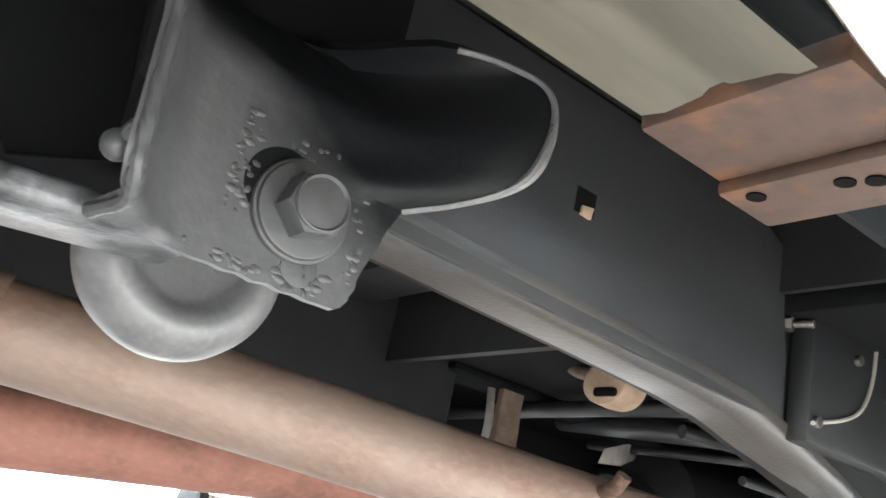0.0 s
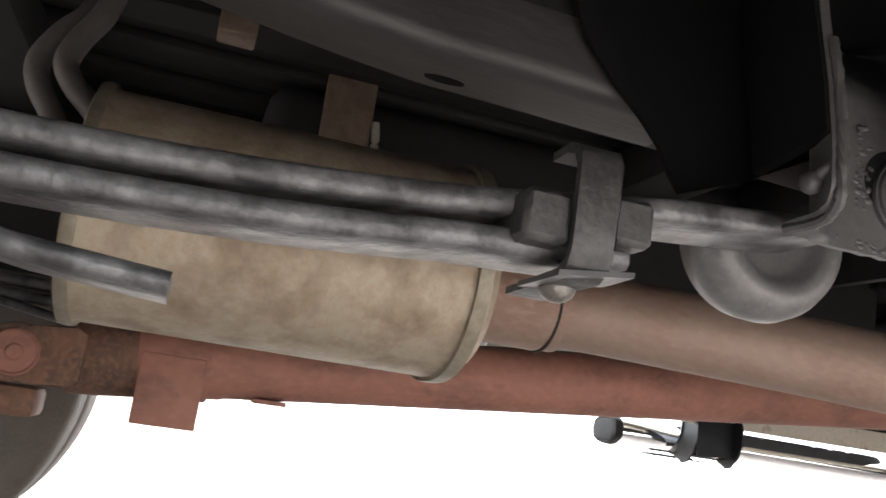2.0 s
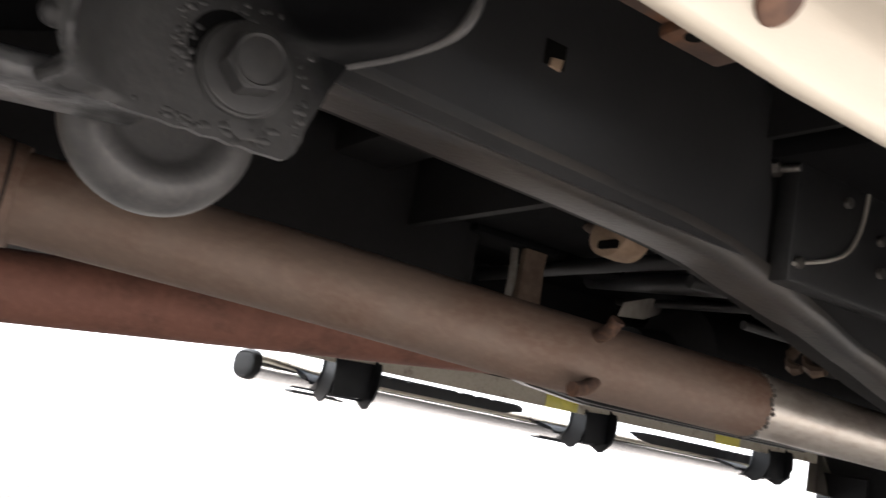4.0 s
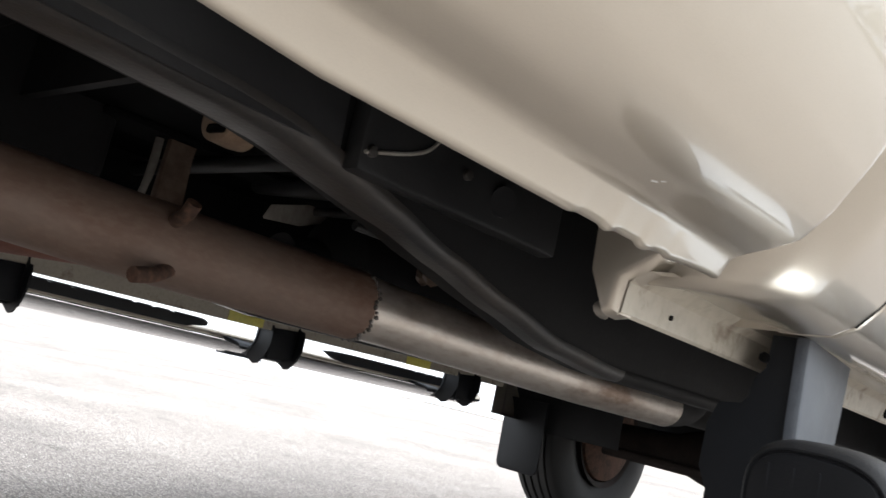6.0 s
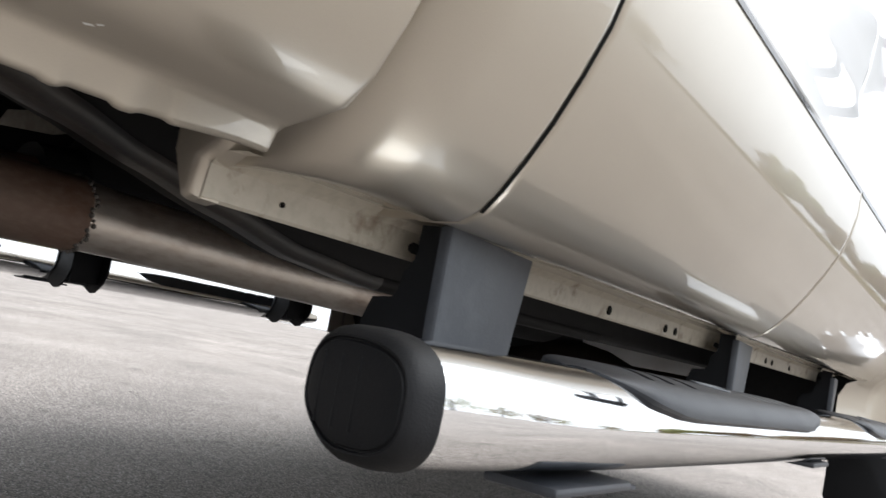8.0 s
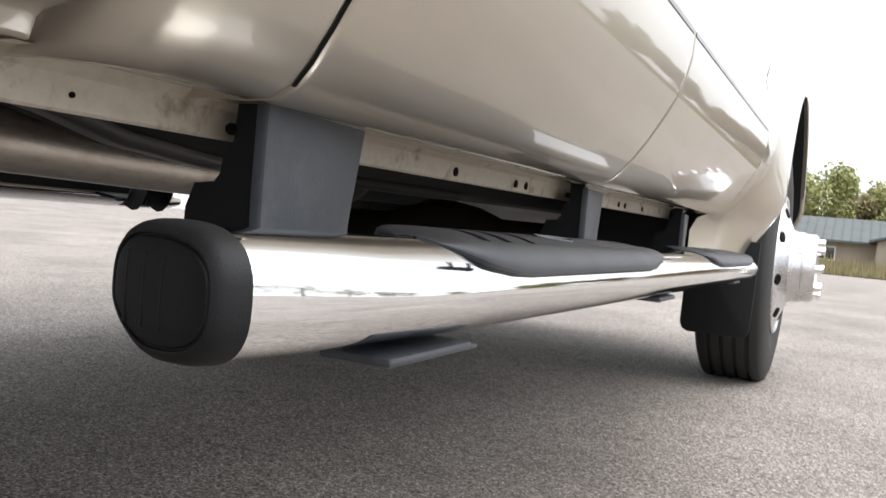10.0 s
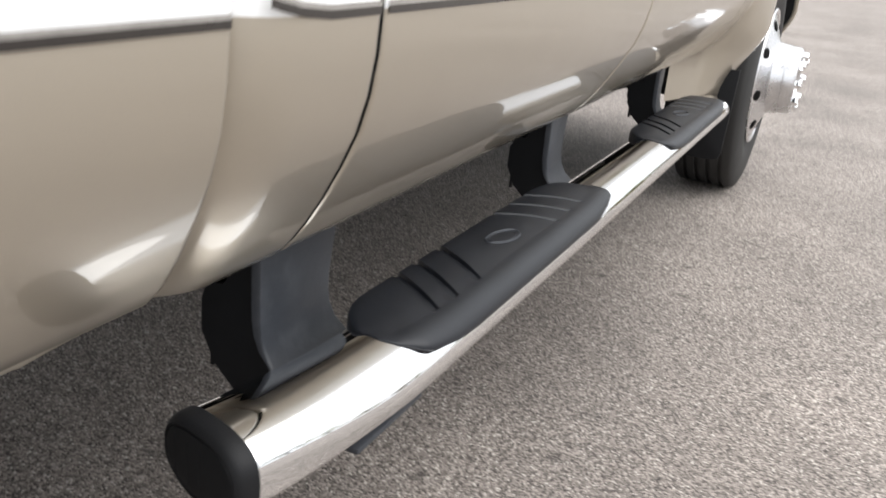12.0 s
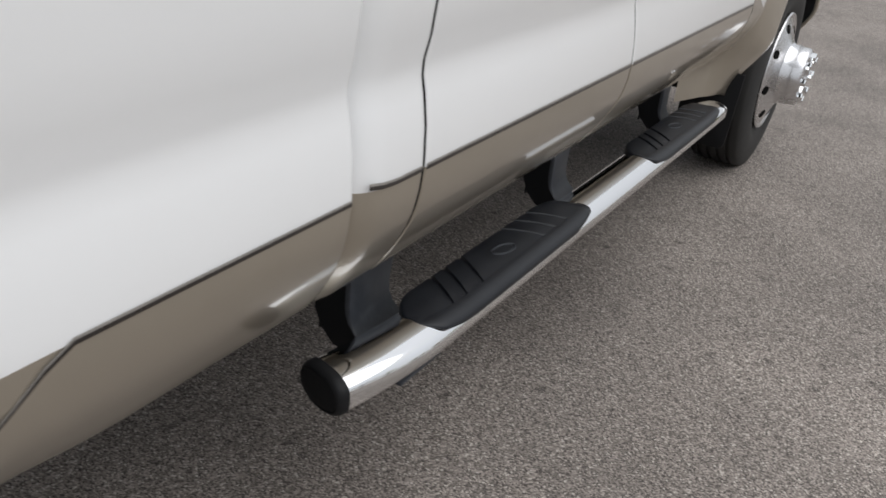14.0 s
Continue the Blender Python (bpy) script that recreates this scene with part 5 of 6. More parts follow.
def front_wheel(side):
    bm = tyre_bm(side * 0.912, AXLE_F, 0.390, side)
    tyre = part("front_wheel", bm, RUBBER, truck, "front wheel with a ribbed black tyre")
    bm = bmesh.new()
    lathe(bm, [(side * x, r) for x, r in ((0.80, 0.222), (0.81, 0.200), (0.94, 0.196), (0.99, 0.204))], AXLE_F, 0.390, 48, closed=False)
    part("rim_barrel", bm, SOOT, tyre, "dark inner barrel of the rim")
    bm = bmesh.new()
    prof = [(0.985, 0.204), (0.995, 0.206), (1.008, 0.226), (1.018, 0.231), (1.023, 0.227), (1.019, 0.219), (1.016, 0.212), (1.040, 0.150), (1.052, 0.122), (1.056, 0.116), (1.056, 0.0)]
    lathe(bm, [(side * x, r) for x, r in prof], AXLE_F, 0.390, 64, closed=False)
    part("rim", bm, ALLOY, tyre, "polished aluminium dual-wheel rim")
    for k in range(8):
        a = 2 * math.pi * (k + 0.3) / 8
        bm = bmesh.new()
        disc(bm, (side * 1.0255, AXLE_F + 0.178 * math.cos(a), 0.390 + 0.178 * math.sin(a)), (side * 0.93, 0.36 * math.cos(a), 0.36 * math.sin(a)), 0.0175, 0.006, 20)
        part("hand_hole", bm, SEAL, tyre, "round ventilation hole")
    bm = bmesh.new()
    prof = [(1.05, 0.122), (1.060, 0.120), (1.064, 0.117), (1.090, 0.116), (1.092, 0.113), (1.122, 0.112), (1.130, 0.106), (1.132, 0.098), (1.132, 0.070), (1.120, 0.065), (1.118, 0.0)]
    lathe(bm, [(side * x, r) for x, r in prof], AXLE_F, 0.390, 40, closed=False)
    part("hub", bm, ALLOY, tyre, "bright protruding wheel hub")
    for k in range(8):
        a = 2 * math.pi * k / 8
        bm = bmesh.new()
        disc(bm, (side * 1.130, AXLE_F + 0.085 * math.cos(a), 0.390 + 0.085 * math.sin(a)), (side, 0, 0), 0.0155, 0.022, 6, 0.004)
        part("wheel_nut", bm, CHROME, tyre, "chrome wheel nut cover")
    bm = bmesh.new()
    lathe(bm, [(side * x, r) for x, r in ((0.79, 0.0), (0.79, 0.175), (0.80, 0.192), (0.86, 0.194), (0.90, 0.19))], AXLE_F, 0.390, 40, closed=False)
    part("brake_drum", bm, DARK_RUST, tyre, "dark rusted brake behind the rim")
    # mud flap
    bm = bmesh.new()
    out = [(0.795, 0.205), (0.803, 0.187), (0.82, 0.180), (0.97, 0.180), (0.985, 0.187), (0.992, 0.205), (1.000, 0.46), (0.80, 0.46)]
    a = [bm.verts.new((side * x, 2.302, z)) for x, z in out]
    b = [bm.verts.new((side * x, 2.312, z)) for x, z in out]
    f1, f2 = bm.faces.new(a), bm.faces.new(b[::-1])
    for i in range(len(a)):
        bm.faces.new((a[i], b[i], b[(i + 1) % len(a)], a[(i + 1) % len(a)]))
    bmesh.ops.bevel(bm, geom=list(f1.edges) + list(f2.edges), offset=0.003, segments=2, affect="EDGES", profile=0.5)
    part("mud_flap", bm, PLASTIC, truck, "black moulded mud flap behind the front wheel")


for side in (1, -1):
    front_wheel(side)
    for xc in (0.775, 1.04):
        bm = tyre_bm(side * xc, AXLE_R, 0.390, side)
        t = part("rear_wheel", bm, DIRTY_RUBBER, truck, "dusty dual rear wheel tyre")
        bm = bmesh.new()
        lathe(bm, [(side * (xc - 0.09), 0.22), (side * (xc - 0.08), 0.20), (side * xc, 0.19), (side * xc, 0.0)], AXLE_R, 0.390, 40, closed=False)
        part("rim", bm, STEEL_DARK, t)


# ---- step bars ----
BAR_X, BAR_Z, BAR_W, BAR_H, BAR_P, BAR_IN = 0.975, 0.4035, 0.0555, 0.0345, 2.0, 1.7


def bar_frame(y):
    """Centre of the tube and its outward direction: the rear end sweeps inboard."""
    d = min(0.224, max(0.0, 0.244 - y))
    slope = 2 * 0.558 * d
    rest = max(0.0, 0.020 - y)
    n = math.hypot(1.0, slope)
    return Vector((BAR_X - 0.558 * d * d - rest * slope, y, BAR_Z + 0.003 - 0.008 * y)), Vector((1 / n, -slope / n, 0))


def bar_point(a, y, off=0.0):
    c, q = math.cos(a), math.sin(a)
    centre, lateral = bar_frame(y)
    taper = smoothstep((0.17 - y) / 0.16)
    power = BAR_P + 0.8 * taper if q < 0 or c > 0 else BAR_IN + 1.1 * taper
    u = (BAR_W + off) * math.copysign(abs(c) ** (2 / power), c)
    v = (BAR_H + off) * math.copysign(abs(q) ** (2 / power), q)
    if c < 0:
        u *= 1 - 0.31 * taper
        if q < 0:
            v *= 1 - 0.40 * taper * abs(c)
    return centre + lateral * u + Vector((0, 0, v))


def flip(bm, side):
    if side < 0:
        for v in bm.verts:
            v.co.x, v.co.z = -v.co.x, v.co.z + 0.032
    return bm


def bar_top(x, off=0.0):
    u = min(1.0, abs(x - BAR_X) / (BAR_W + off))
    power = BAR_P if x > BAR_X else BAR_IN
    return BAR_Z + 0.003 + (BAR_H + off) * (1 - u ** power) ** (1 / power)


def pad_fall(x):
    """The tread bends down towards its outer edge."""
    return 0.0128 * min(1.4, max(0.0, (x - 0.950) / 0.070)) ** 2


def between(table, s):
    for (sa, a), (sb, b) in zip(table, table[1:]):
        if sa <= s <= sb:
            return a + (b - a) * (s - sa) / (sb - sa)
    return table[-1][1]


def step_pad(y0, bar, side):
    """A moulded shell over the tube: a flat tread with slanting grooves, a skirt rolled over the outer side."""
    grooves = [(0.307, 0.0046), (0.352, 0.0046), (0.410, 0.0046), (0.640, 0.0028), (0.695, 0.0028), (0.750, 0.0028)]
    treads = [(0.307, 1.012), (0.352, 1.0195), (0.410, 1.0255), (0.640, 1.0305), (0.695, 1.0285), (0.750, 1.021), (9.0, 1.012)]
    stations = [(0.2070, -1.7), (0.2085, -1.45), (0.2115, -1.2), (0.216, -0.95), (0.222, -0.7), (0.229, -0.48), (0.237, -0.30), (0.246, -0.15), (0.256, -0.05), (0.266, 0.0), (0.285, 0.0)]
    rim = [(0.207, 0.984), (0.2085, 0.990), (0.2115, 0.996), (0.217, 1.004), (0.226, 1.011), (0.237, 1.017), (0.252, 1.022), (0.270, 1.026), (0.317, 1.0305), (0.36, 1.0315), (0.74, 1.0315), (0.80, 1.026), (0.84, 1.019), (0.856, 1.010), (0.864, 0.998)]
    heel = [(0.207, 0.968), (0.2085, 0.962), (0.2115, 0.956), (0.217, 0.948), (0.226, 0.938), (0.234, 0.930), (0.246, 0.9265), (0.80, 0.9265), (0.864, 0.9425)]
    for g, deep in grooves:
        stations += [(g - 0.0085, 0.0), (g - 0.0062, -1.0 if deep > 0.004 else -0.5), (g + 0.0052, -1.0 if deep > 0.004 else -0.5), (g + 0.0072, 0.0), (g + 0.0175, 0.0)]
    stations += [(0.44 + 0.02 * k, 0.0) for k in range(10)] + [(0.80, 0.0), (0.825, 0.0), (0.838, -0.05), (0.850, -0.35), (0.858, -0.9), (0.864, -1.8)]
    stations.sort()
    bm = bmesh.new()
    rows = []
    for s, level in stations:
        shear = -0.65 + 1.30 * smoothstep((s - 0.43) / 0.19)
        edge = next(x for g, x in treads if s < g + 0.004)
        if s > 0.75:
            edge -= 0.030 * smoothstep((s - 0.76) / 0.10)
        shear *= smoothstep((s - 0.207) / 0.075)
        xr, inner = between(rim, s), between(heel, s)
        edge = min(edge, inner + 0.70 * (xr - inner))
        tread = 0.4482 + (0.0046 * level)
        pts = [(inner - 0.0025, bar_top(inner - 0.0025) - 0.002), (inner - 0.002, tread - 0.006), (inner, tread - 0.0012), (inner + 0.0035, tread)]
        for k in range(1, 7):
            x = inner + 0.0035 + (edge - inner - 0.0055) * k / 6
            pts.append((x, tread - pad_fall(x)))
        off = 0.0042 * (0.25 + 0.75 * smoothstep((s - 0.208) / 0.06) * smoothstep((0.872 - s) / 0.04))
        flush = 0.4482 - pad_fall(edge) + 0.0046 * (level if s < 0.27 or s > 0.80 else 0.0)
        a0 = math.acos(min(1.0, max(0.0, ((edge + 0.0022 - BAR_X) / (BAR_W + off)) ** (BAR_P / 2))))
        a1 = min(math.acos(min(1.0, ((xr - BAR_X) / (BAR_W + off)) ** (BAR_P / 2))), a0 - 0.05)
        xe = BAR_X + (BAR_W + off) * math.cos(a1) ** (2 / BAR_P)
        ze = BAR_Z + 0.003 + (BAR_H + off) * math.sin(max(0.001, a1)) ** (2 / BAR_P)
        xs = edge + 0.0009
        pts.append((xs, flush))
        for k in range(1, 10):
            u = math.pi / 2 * k / 9
            x = xs + (xe - xs) * math.sin(u)
            pts.append((x, max(ze + (flush - ze) * math.cos(u), bar_top(x, 0.001) if x < BAR_X + BAR_W else 0.0)))
        pts.append((BAR_X + (BAR_W - 0.001) * math.cos(a1) ** (2 / BAR_P), BAR_Z + 0.003 + (BAR_H - 0.001) * math.sin(max(0.001, a1)) ** (2 / BAR_P)))
        cover = -0.0012 if s in (stations[0][0], stations[-1][0]) else 0.0012
        pts = [pts[0]] + [(x, max(z, bar_top(x, cover)) if abs(x - BAR_X) < BAR_W else z) for x, z in pts[1:-1]] + [pts[-1]]
        row = []
        for x, z in pts:
            y = s + shear * (min(x, 1.02) - 0.98)
            bend = bar_frame(y)[0].x - BAR_X
            row.append(bm.verts.new((x + bend, y0 + y, z - 0.008 * (y0 + y))))
        rows.append(row)
    for a, b in zip(rows, rows[1:]):
        for j in range(len(a) - 1):
            bm.faces.new((a[j], a[j + 1], b[j + 1], b[j]))
    part("step_pad", flip(bm, side), PAD, bar, "grooved black plastic step pad", angle=34)
    bm = bmesh.new()
    for r, w in ((1.0, 0.0013), (0.78, 0.0007)):
        pts = []
        for a in [2 * math.pi * k / 36 for k in range(37)]:
            u, v = 0.0135 * r * math.cos(a), 0.034 * r * math.sin(a)
            y = y0 + 0.533 + v + 0.15 * u
            pts.append((0.972 + u + 0.12 * v, y, 0.4482 + 0.0003 - pad_fall(0.972 + u + 0.12 * v) - 0.008 * y))
        sweep(bm, pts, w, 6, cap=False)
    part("oval_badge", flip(bm, side), BRACKET, bar, "raised oval moulding on the step pad")


def step_bar(side):
    bm = bmesh.new()
    ys = [0.02, 0.04, 0.06, 0.08, 0.10, 0.12, 0.14, 0.16, 0.18, 0.2, 0.22, 0.25] + [0.3 + 0.1 * k for k in range(17)] + [1.98, 2.02, 2.045, 2.055]
    rings = []
    for y in ys:
        o = 0.0 if y < 2.0 else -0.012 * smoothstep((y - 2.0) / 0.05)
        rings.append([bar_point(2 * math.pi * k / 48, y, o) for k in range(48)])
    ring_loft(bm, rings)
    bar = part("step_bar", flip(bm, side), CHROME, truck, "polished chrome oval step bar", angle=50)
    bm = bmesh.new()
    rings = []
    for y, o in ((0.0230, 0.0004), (0.0220, 0.0018), (0.0140, 0.0014), (0.0090, 0.0002), (0.0058, -0.0018), (0.0036, -0.0048), (0.0036, -0.0060), (0.0052, -0.0066), (0.0052, -0.0076), (0.0038, -0.0084), (0.0030, -0.013), (0.0026, -0.022), (0.0024, -0.030)):
        rings.append([bar_point(2 * math.pi * k / 48, y, o) for k in range(48)])
    ring_loft(bm, rings)
    cap = part("end_cap", flip(bm, side), PLASTIC, bar, "black plastic end cap", angle=28)
    for dx in (-0.020, -0.004, 0.012):
        bm = bmesh.new()
        centre, lateral = bar_frame(0.0027)
        m = Matrix.Translation(centre) @ Matrix.Rotation(math.atan2(lateral.y, lateral.x), 4, "Z")
        box(bm, dx - 0.0008, dx + 0.0008, -0.0004, 0.003, -0.019, 0.019, 0.0003, m=m)
        part("cap_rib", flip(bm, side), PLASTIC, cap)
    step_pad(0.0, bar, side)
    step_pad(1.073, bar, side)
    for y0, y1 in ((0.168, 0.328), (0.955, 1.10), (1.76, 1.90)):
        bm = bmesh.new()
        # pressed channel: an outer web that turns under the tube, and cheeks coloured as shaded
        web = [(0.0, 0.5225), (0.0, 0.490), (0.0, 0.458), (0.0004, 0.440), (0.002, 0.424), (0.006, 0.410), (0.014, 0.396), (0.028, 0.384), (0.045, 0.376)]
        rings = []
        for w, o in ((0.0, -0.010), (0.004, -0.004), (0.015, -0.0012), (0.04, 0.0), (0.97, 0.0), (0.992, -0.001), (1.0, -0.004)):
            ring = []
            for k, (x, z) in enumerate(web):
                ya, yb = y0, y1 - 0.024 * min(1.0, max(0.0, (0.5225 - z) / 0.12))
                ring.append(Vector((0.880 - 0.017 * w + x + o * max(0.0, 1 - x / 0.02), ya + (yb - ya) * w, z - 0.008 * (y0 - 0.17))))
            rings.append(ring)
        ring_loft(bm, rings, cap=False, closed=False)
        br = part("bracket", flip(bm, side), BRACKET, bar, "dark grey pressed steel step bracket")
        ring = [(0.872, 0.5225), (0.872, 0.440), (0.876, 0.412), (0.890, 0.388), (0.905, 0.368), (0.868, 0.352), (0.848, 0.356), (0.822, 0.380), (0.807, 0.412), (0.808, 0.446), (0.815, 0.464), (0.833, 0.466), (0.838, 0.472), (0.840, 0.486), (0.848, 0.496), (0.850, 0.5225)]
        for ya, yb, back in ((y0 + 0.004, y0 + 0.009, 0.0), (y1 - 0.050, y1 - 0.045, 0.024)):
            bm = bmesh.new()
            va = [bm.verts.new((x - back, ya, z)) for x, z in ring]
            vb = [bm.verts.new((x - back, yb, z)) for x, z in ring]
            bm.faces.new(va)
            bm.faces.new(vb[::-1])
            for i in range(len(va)):
                bm.faces.new((va[i], vb[i], vb[(i + 1) % len(va)], va[(i + 1) % len(va)]))
            part("cheek", flip(bm, side), BRACKET_SHADED, br, "cheek of the bracket, coat darkened for its shade")
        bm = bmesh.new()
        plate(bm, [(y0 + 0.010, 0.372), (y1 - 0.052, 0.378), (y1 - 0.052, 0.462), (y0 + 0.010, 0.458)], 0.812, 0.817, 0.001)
        part("inner_web", flip(bm, side), BRACKET_SHADED, br, "inner web of the bracket, coat darkened for its shade")
        bm = bmesh.new()
        box(bm, 0.86, 0.965, y0 + 0.03, y1 - 0.02, 0.3685, 0.3745, 0.002)
        box(bm, 0.955, 1.008, y0 - 0.028, y1 - 0.065, 0.3595, 0.3665, 0.003)
        box(bm, 0.955, 1.004, y1 - 0.070, y1 - 0.045, 0.358, 0.3625, 0.002)
        part("bracket_foot", flip(bm, side), BRACKET, bar, "steel bracket foot under the tube")
        bm = bmesh.new()
        disc(bm, (0.846, y0 + 0.006, 0.504), (0, -1, 0), 0.0042, 0.006, 6, 0.001)
        part("bracket_bolt", flip(bm, side), SEAL, bar)
    return bar


for side in (1, -1):
    step_bar(side)

# door mirror
bm = bmesh.new()
box(bm, 1.20, 1.38, 1.88, 1.95, 1.18, 1.42, 0.03, segments=3)
mirror_shell = part("door_mirror", bm, PLASTIC, truck, "large black towing mirror")
bm = bmesh.new()
box(bm, 0.97, 1.22, 1.90, 1.93, 1.21, 1.24, 0.01)
box(bm, 0.97, 1.22, 1.90, 1.93, 1.33, 1.36, 0.01)
part("mirror_arm", bm, PLASTIC, mirror_shell, "black twin mirror arm")


# ---- surroundings ----
WALL_TAN = material("tan_painted_block", (0.33, 0.285, 0.235), 0.8, 0.0, (0.26, 0.22, 0.18), 0.8, 0.6, (0.29, 0.25, 0.205), 6, 0.2)
ROOF_GREEN = material("grey_green_metal_roof", (0.088, 0.100, 0.100), 0.75, 0.0, (0.074, 0.083, 0.083), 0.6, 0.6, (0.095, 0.108, 0.107), 4, 0.1)
POLE = material("weathered_pole_wood", (0.05, 0.042, 0.036), 0.8)
BARK = material("grey_brown_bark", (0.09, 0.07, 0.055), 0.9, 0.0, (0.05, 0.04, 0.03), 3, 0.7, bump=0.5)
GRASS = material("dry_roadside_grass", (0.25, 0.20, 0.11), 0.9, 0.0, (0.13, 0.145, 0.055), 0.5, 0.85, (0.31, 0.25, 0.15), 3, 0.3)


def leaf_material(name, c):
    return material(name, c, 0.7, 0.0, [v * 0.55 for v in c], 0.9, 0.8, [v * 1.35 for v in c], 5, 0.3)


LEAVES = [leaf_material("spring_green_leaves", (0.30, 0.31, 0.12)), leaf_material("olive_leaves", (0.29, 0.255, 0.13)), leaf_material("brown_leaves", (0.28, 0.20, 0.125)), leaf_material("dark_leaves", (0.10, 0.12, 0.05))]


def tree(x, y, h, spread, leaves, seed, count=3600):
    rng = random.Random(seed)
    z0 = ground_height(x, y)
    root = tagged(new("tree"), "leafy roadside tree in early autumn colour", "tree", "trees behind the car park")
    root.location = (x, y, z0)
    bm = bmesh.new()
    sweep(bm, smooth_path([(0, 0, -0.1), (0.1, 0, h * 0.25), (-0.1, 0.1, h * 0.5), (0.1, 0, h * 0.82)], 4), [0.22 * h / 8 * (1 - 0.07 * k) for k in range(13)], 8)
    for k in range(7):
        a = rng.uniform(0, 6.28)
        s = rng.uniform(0.25, 0.6) * h
        d = Vector((math.cos(a), math.sin(a), 0.9)) * spread * rng.uniform(0.45, 0.75)
        sweep(bm, smooth_path([(0, 0, s), Vector((0, 0, s)) + d * 0.5, Vector((0, 0, s)) + d], 3), [0.09, 0.08, 0.07, 0.06, 0.05, 0.04, 0.02], 6)
    part("trunk", bm, BARK, root)
    blobs = [(Vector((rng.gauss(0, 0.42) * spread, rng.gauss(0, 0.42) * spread, h * rng.uniform(0.22, 0.90))), rng.uniform(0.20, 0.40) * spread) for _ in range(24)]
    verts, faces = [], []
    for k in range(count):
        c, r = rng.choice(blobs)
        d = Vector((rng.gauss(0, 1), rng.gauss(0, 1), rng.gauss(0, 1)))
        d.normalize()
        p = c + d * r * rng.uniform(0.35, 1.08)
        s = rng.uniform(0.10, 0.27)
        u = Vector((rng.gauss(0, 1), rng.gauss(0, 1), rng.gauss(0, 1))).normalized()
        v = u.cross(d)
        v = v.normalized() if v.length > 1e-3 else Vector((1, 0, 0))
        w = v.cross(u)
        i = len(verts)
        verts += [p - v * s, p + w * s * 0.6, p + v * s, p - w * s * 0.6 + u * s * 0.3]
        faces.append((i, i + 1, i + 2, i + 3))
    me = bpy.data.meshes.new("crown")
    me.from_pydata([tuple(v) for v in verts], [], faces)
    me.materials.append(leaves)
    crown = new("crown", me)
    crown.parent = root
    return root


def long_house():
    x, y = -26.0, 66.0
    z0 = ground_height(x, y)
    root = tagged(new("house"), "low tan bungalow with a grey-green metal roof", "house")
    root.location = (x, y, z0)
    bm = bmesh.new()
    box(bm, 0, 28.9, 0, 9, -0.4, 2.55)
    part("wall", bm, WALL_TAN, root)
    bm = bmesh.new()
    ring_loft(bm, [[Vector((xx, yy, zz)) for yy, zz in ((-0.7, 2.45), (4.5, 4.15), (9.7, 2.45), (9.7, 2.3), (4.5, 4.0), (-0.7, 2.3))] for xx in (-0.6, 29.4)])
    roof = part("roof", bm, ROOF_GREEN, root, smooth=False)
    for k in range(50):
        bm = bmesh.new()
        xx = -0.4 + 0.6 * k
        ring_loft(bm, [[Vector((xx + s, yy, zz)) for s, zz2 in ((-0.02, 0), (-0.02, 0.04), (0.02, 0.04), (0.02, 0)) for zz in (zz0 + zz2,)] for yy, zz0 in ((-0.7, 2.452), (4.5, 4.152))])
        part("seam", bm, ROOF_GREEN, roof)
    for xx in (16.6, 20.4, 24.4):
        bm = bmesh.new()
        box(bm, xx, xx + 1.3, -0.06, 0.02, 1.0, 2.0)
        win = part("window", bm, TRIM_WHITE, root)
        bm = bmesh.new()
        box(bm, xx + 0.08, xx + 0.62, -0.075, -0.05, 1.08, 1.92)
        box(bm, xx + 0.68, xx + 1.22, -0.075, -0.05, 1.08, 1.92)
        part("pane", bm, GLASS, win)
    return root


def garage():
    x, y = 2.2, 60.0
    z0 = ground_height(x, y)
    root = tagged(new("house"), "tan gabled garage with a wide white door", "house")
    root.location = (x, y, z0)
    bm = bmesh.new()
    out = [(0, -0.4), (9.0, -0.4), (9.0, 2.35), (4.5, 3.65), (0, 2.35)]
    ring_loft(bm, [[Vector((a, yy, b)) for a, b in out] for yy in (0, 7)])
    part("wall", bm, WALL_TAN, root, smooth=False)
    bm = bmesh.new()
    ring_loft(bm, [[Vector((a, yy, b)) for a, b in ((-0.5, 2.25), (4.5, 3.72), (9.5, 2.25), (9.5, 2.4), (4.5, 3.88), (-0.5, 2.4))] for yy in (-0.4, 7.3)])
    part("roof", bm, ROOF_GREEN, root, smooth=False)
    bm = bmesh.new()
    box(bm, 1.2, 6.6, -0.08, 0.02, 0.0, 1.75)
    door = part("garage_door", bm, TRIM_WHITE, root)
    for k in range(1, 4):
        bm = bmesh.new()
        box(bm, 1.2, 6.6, -0.086, -0.078, 0.44 * k - 0.015, 0.44 * k + 0.015)
        part("panel_joint", bm, WALL_TAN, door)
    return root


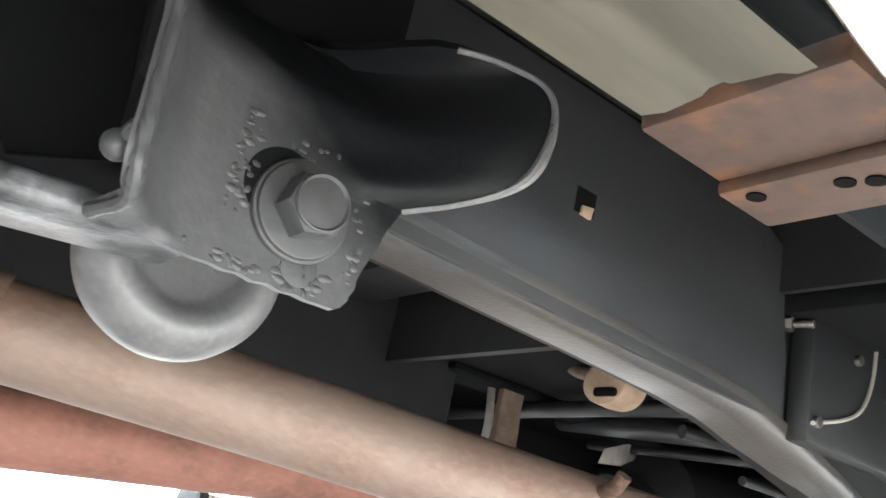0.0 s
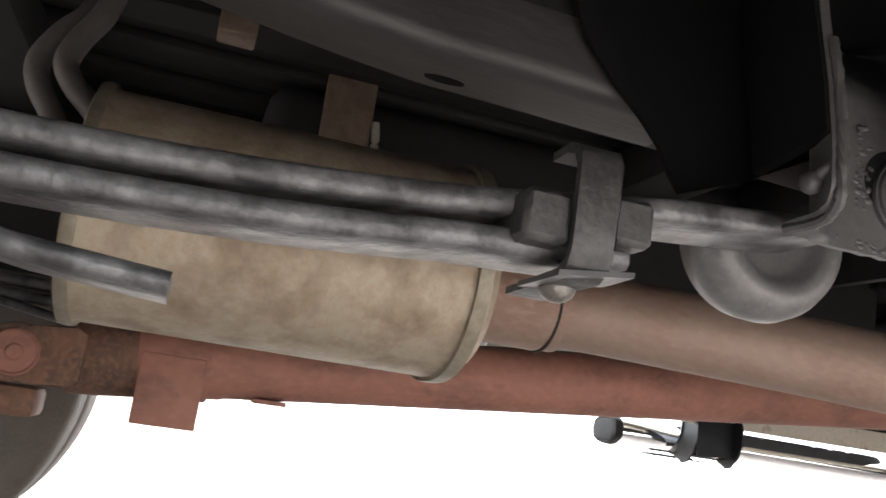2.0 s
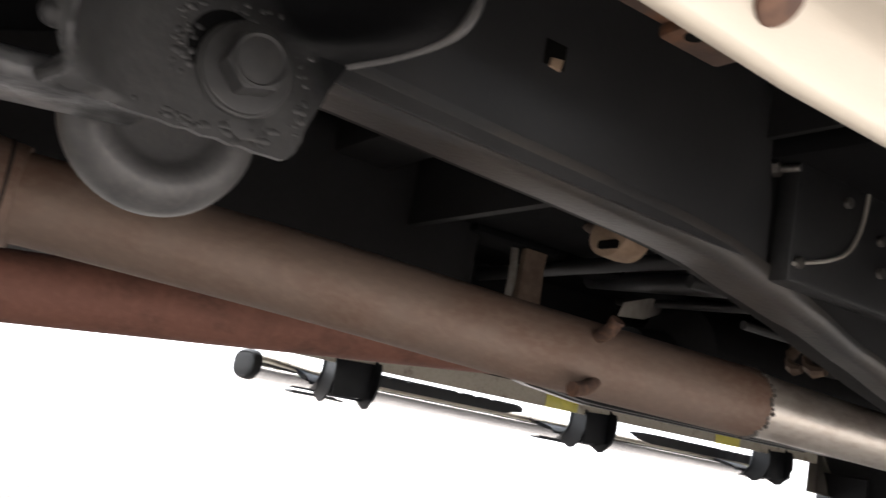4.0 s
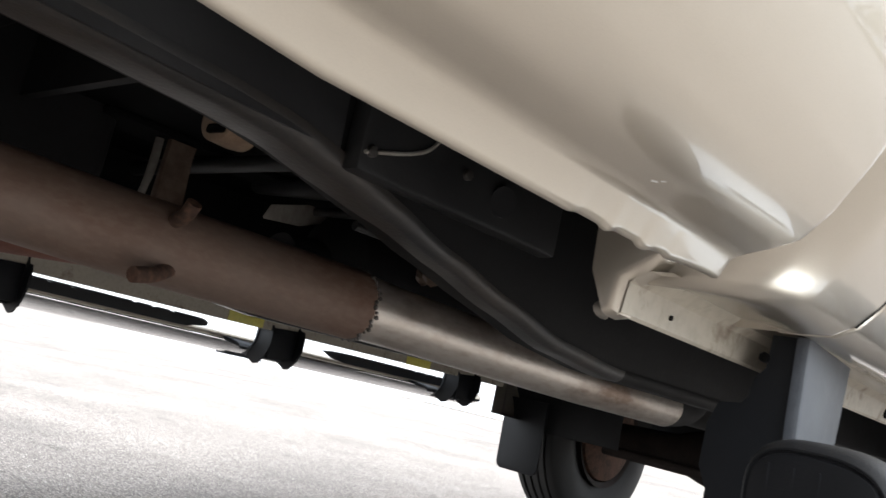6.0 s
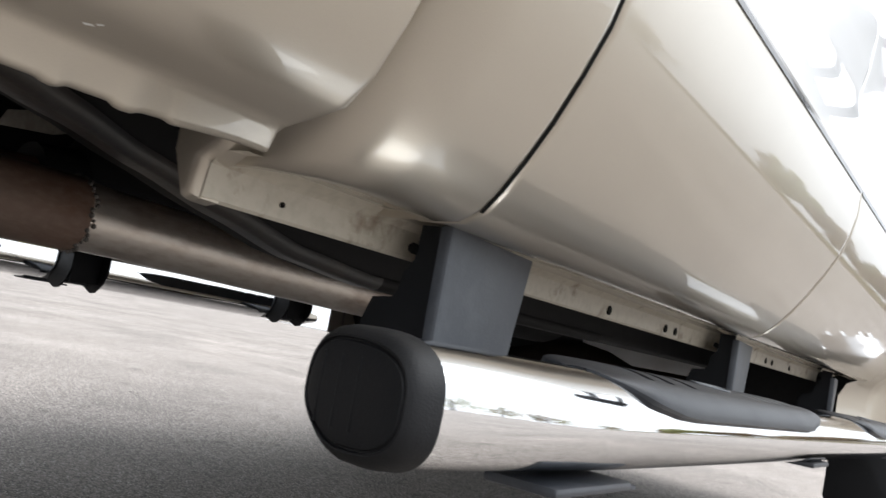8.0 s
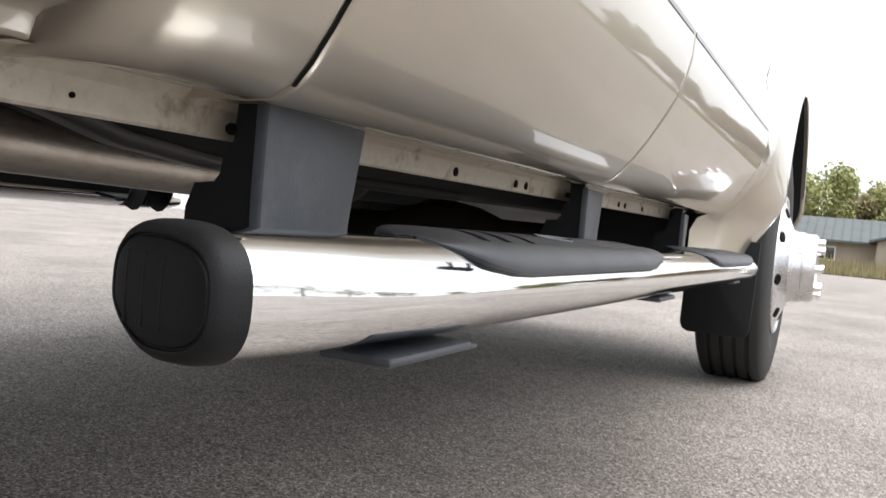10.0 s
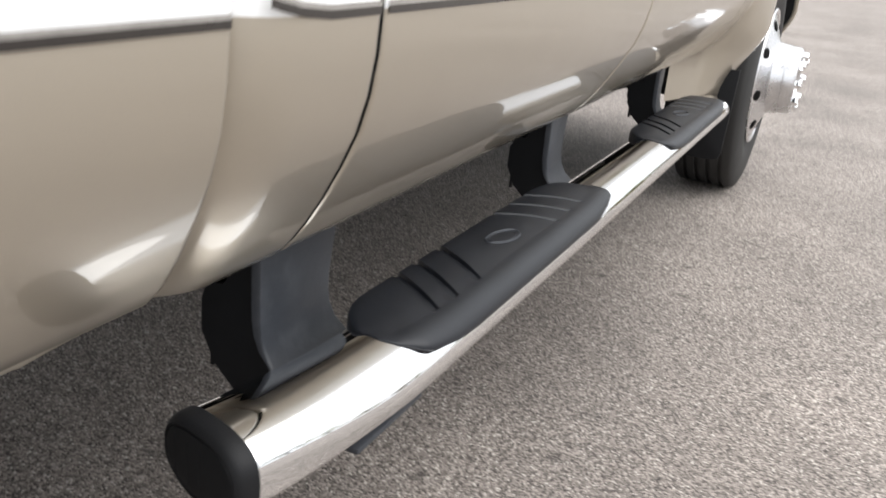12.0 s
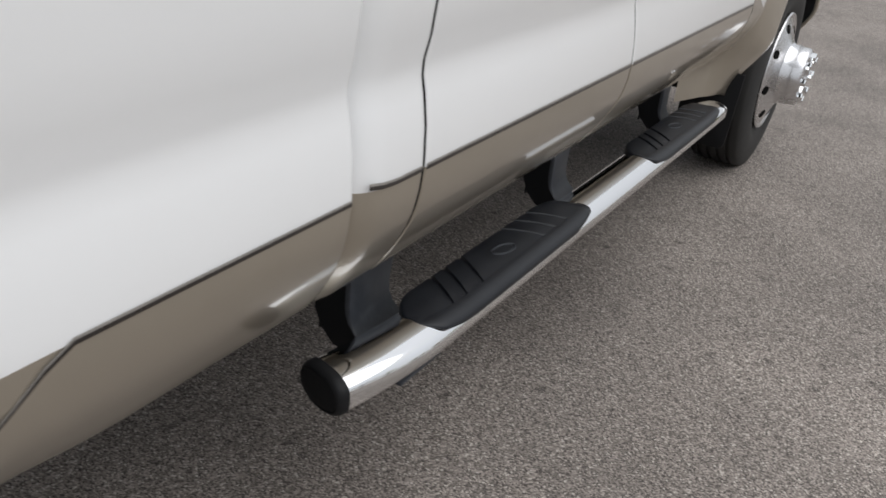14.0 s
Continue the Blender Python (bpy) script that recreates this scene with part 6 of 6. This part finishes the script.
long_house()
garage()
rng = random.Random(5)
for i in range(16):
    x = -34 + 4.4 * i + rng.uniform(-1.5, 1.5)
    tree(x, 84 + rng.uniform(-3, 8), rng.uniform(7.2, 9.6), rng.uniform(3.4, 4.6), LEAVES[(i * 7 + i // 3) % 3], 100 + i, 11000)
# trees all along the other edges of the car park, which the paintwork mirrors
for i in range(16):
    tree(44 + rng.uniform(-4, 6), -34 + 7.5 * i, rng.uniform(6, 10), rng.uniform(3.2, 4.6), LEAVES[(i * 5) % 4], 200 + i, 900)


# utility pole by the garage
bm = bmesh.new()
px, py = 2.85, 57.0
sweep(bm, [(px, py, ground_height(px, py) - 0.2), (px, py, ground_height(px, py) + 2.5)], [0.09, 0.08], 10)
tagged(new("post", finish(bm, "post", POLE)), "dark weathered wooden post at the lot's edge", "post")

# dry grass verge
verts, faces = [], []
rng = random.Random(9)
for k in range(16000):
    x, y = rng.uniform(-26, 34), 44 + 14 * rng.random() ** 0.8
    z = ground_height(x, y)
    h = rng.uniform(0.35, 1.45) * (0.35 + 0.65 * (y - 44) / 14)
    a = rng.uniform(0, 3.14)
    w = rng.uniform(0.03, 0.09)
    i = len(verts)
    dx, dy = math.cos(a) * w, math.sin(a) * w
    verts += [(x - dx, y - dy, z), (x + dx, y + dy, z), (x + rng.uniform(-0.1, 0.1), y, z + h)]
    faces.append((i, i + 1, i + 2))
me = bpy.data.meshes.new("grass")
me.from_pydata(verts, [], faces)
me.materials.append(GRASS)
tagged(new("grass", me), "tall dry grass along the edge of the car park", "grass", kind="stuff")
bm = bmesh.new()
rows = []
for y in (41.5, 46, 52, 58, 70, 110):
    rows.append([bm.verts.new((x, y + (0.5 * math.sin(x * 0.3) if y < 45 else 0), ground_height(x, y) + 0.03)) for x in range(-60, 90, 3)])
for a, b in zip(rows, rows[1:]):
    for i in range(len(a) - 1):
        bm.faces.new((a[i], a[i + 1], b[i + 1], b[i]))
tagged(new("verge", finish(bm, "verge", GRASS)), "dry grass verge beyond the asphalt", "verge", kind="structure")
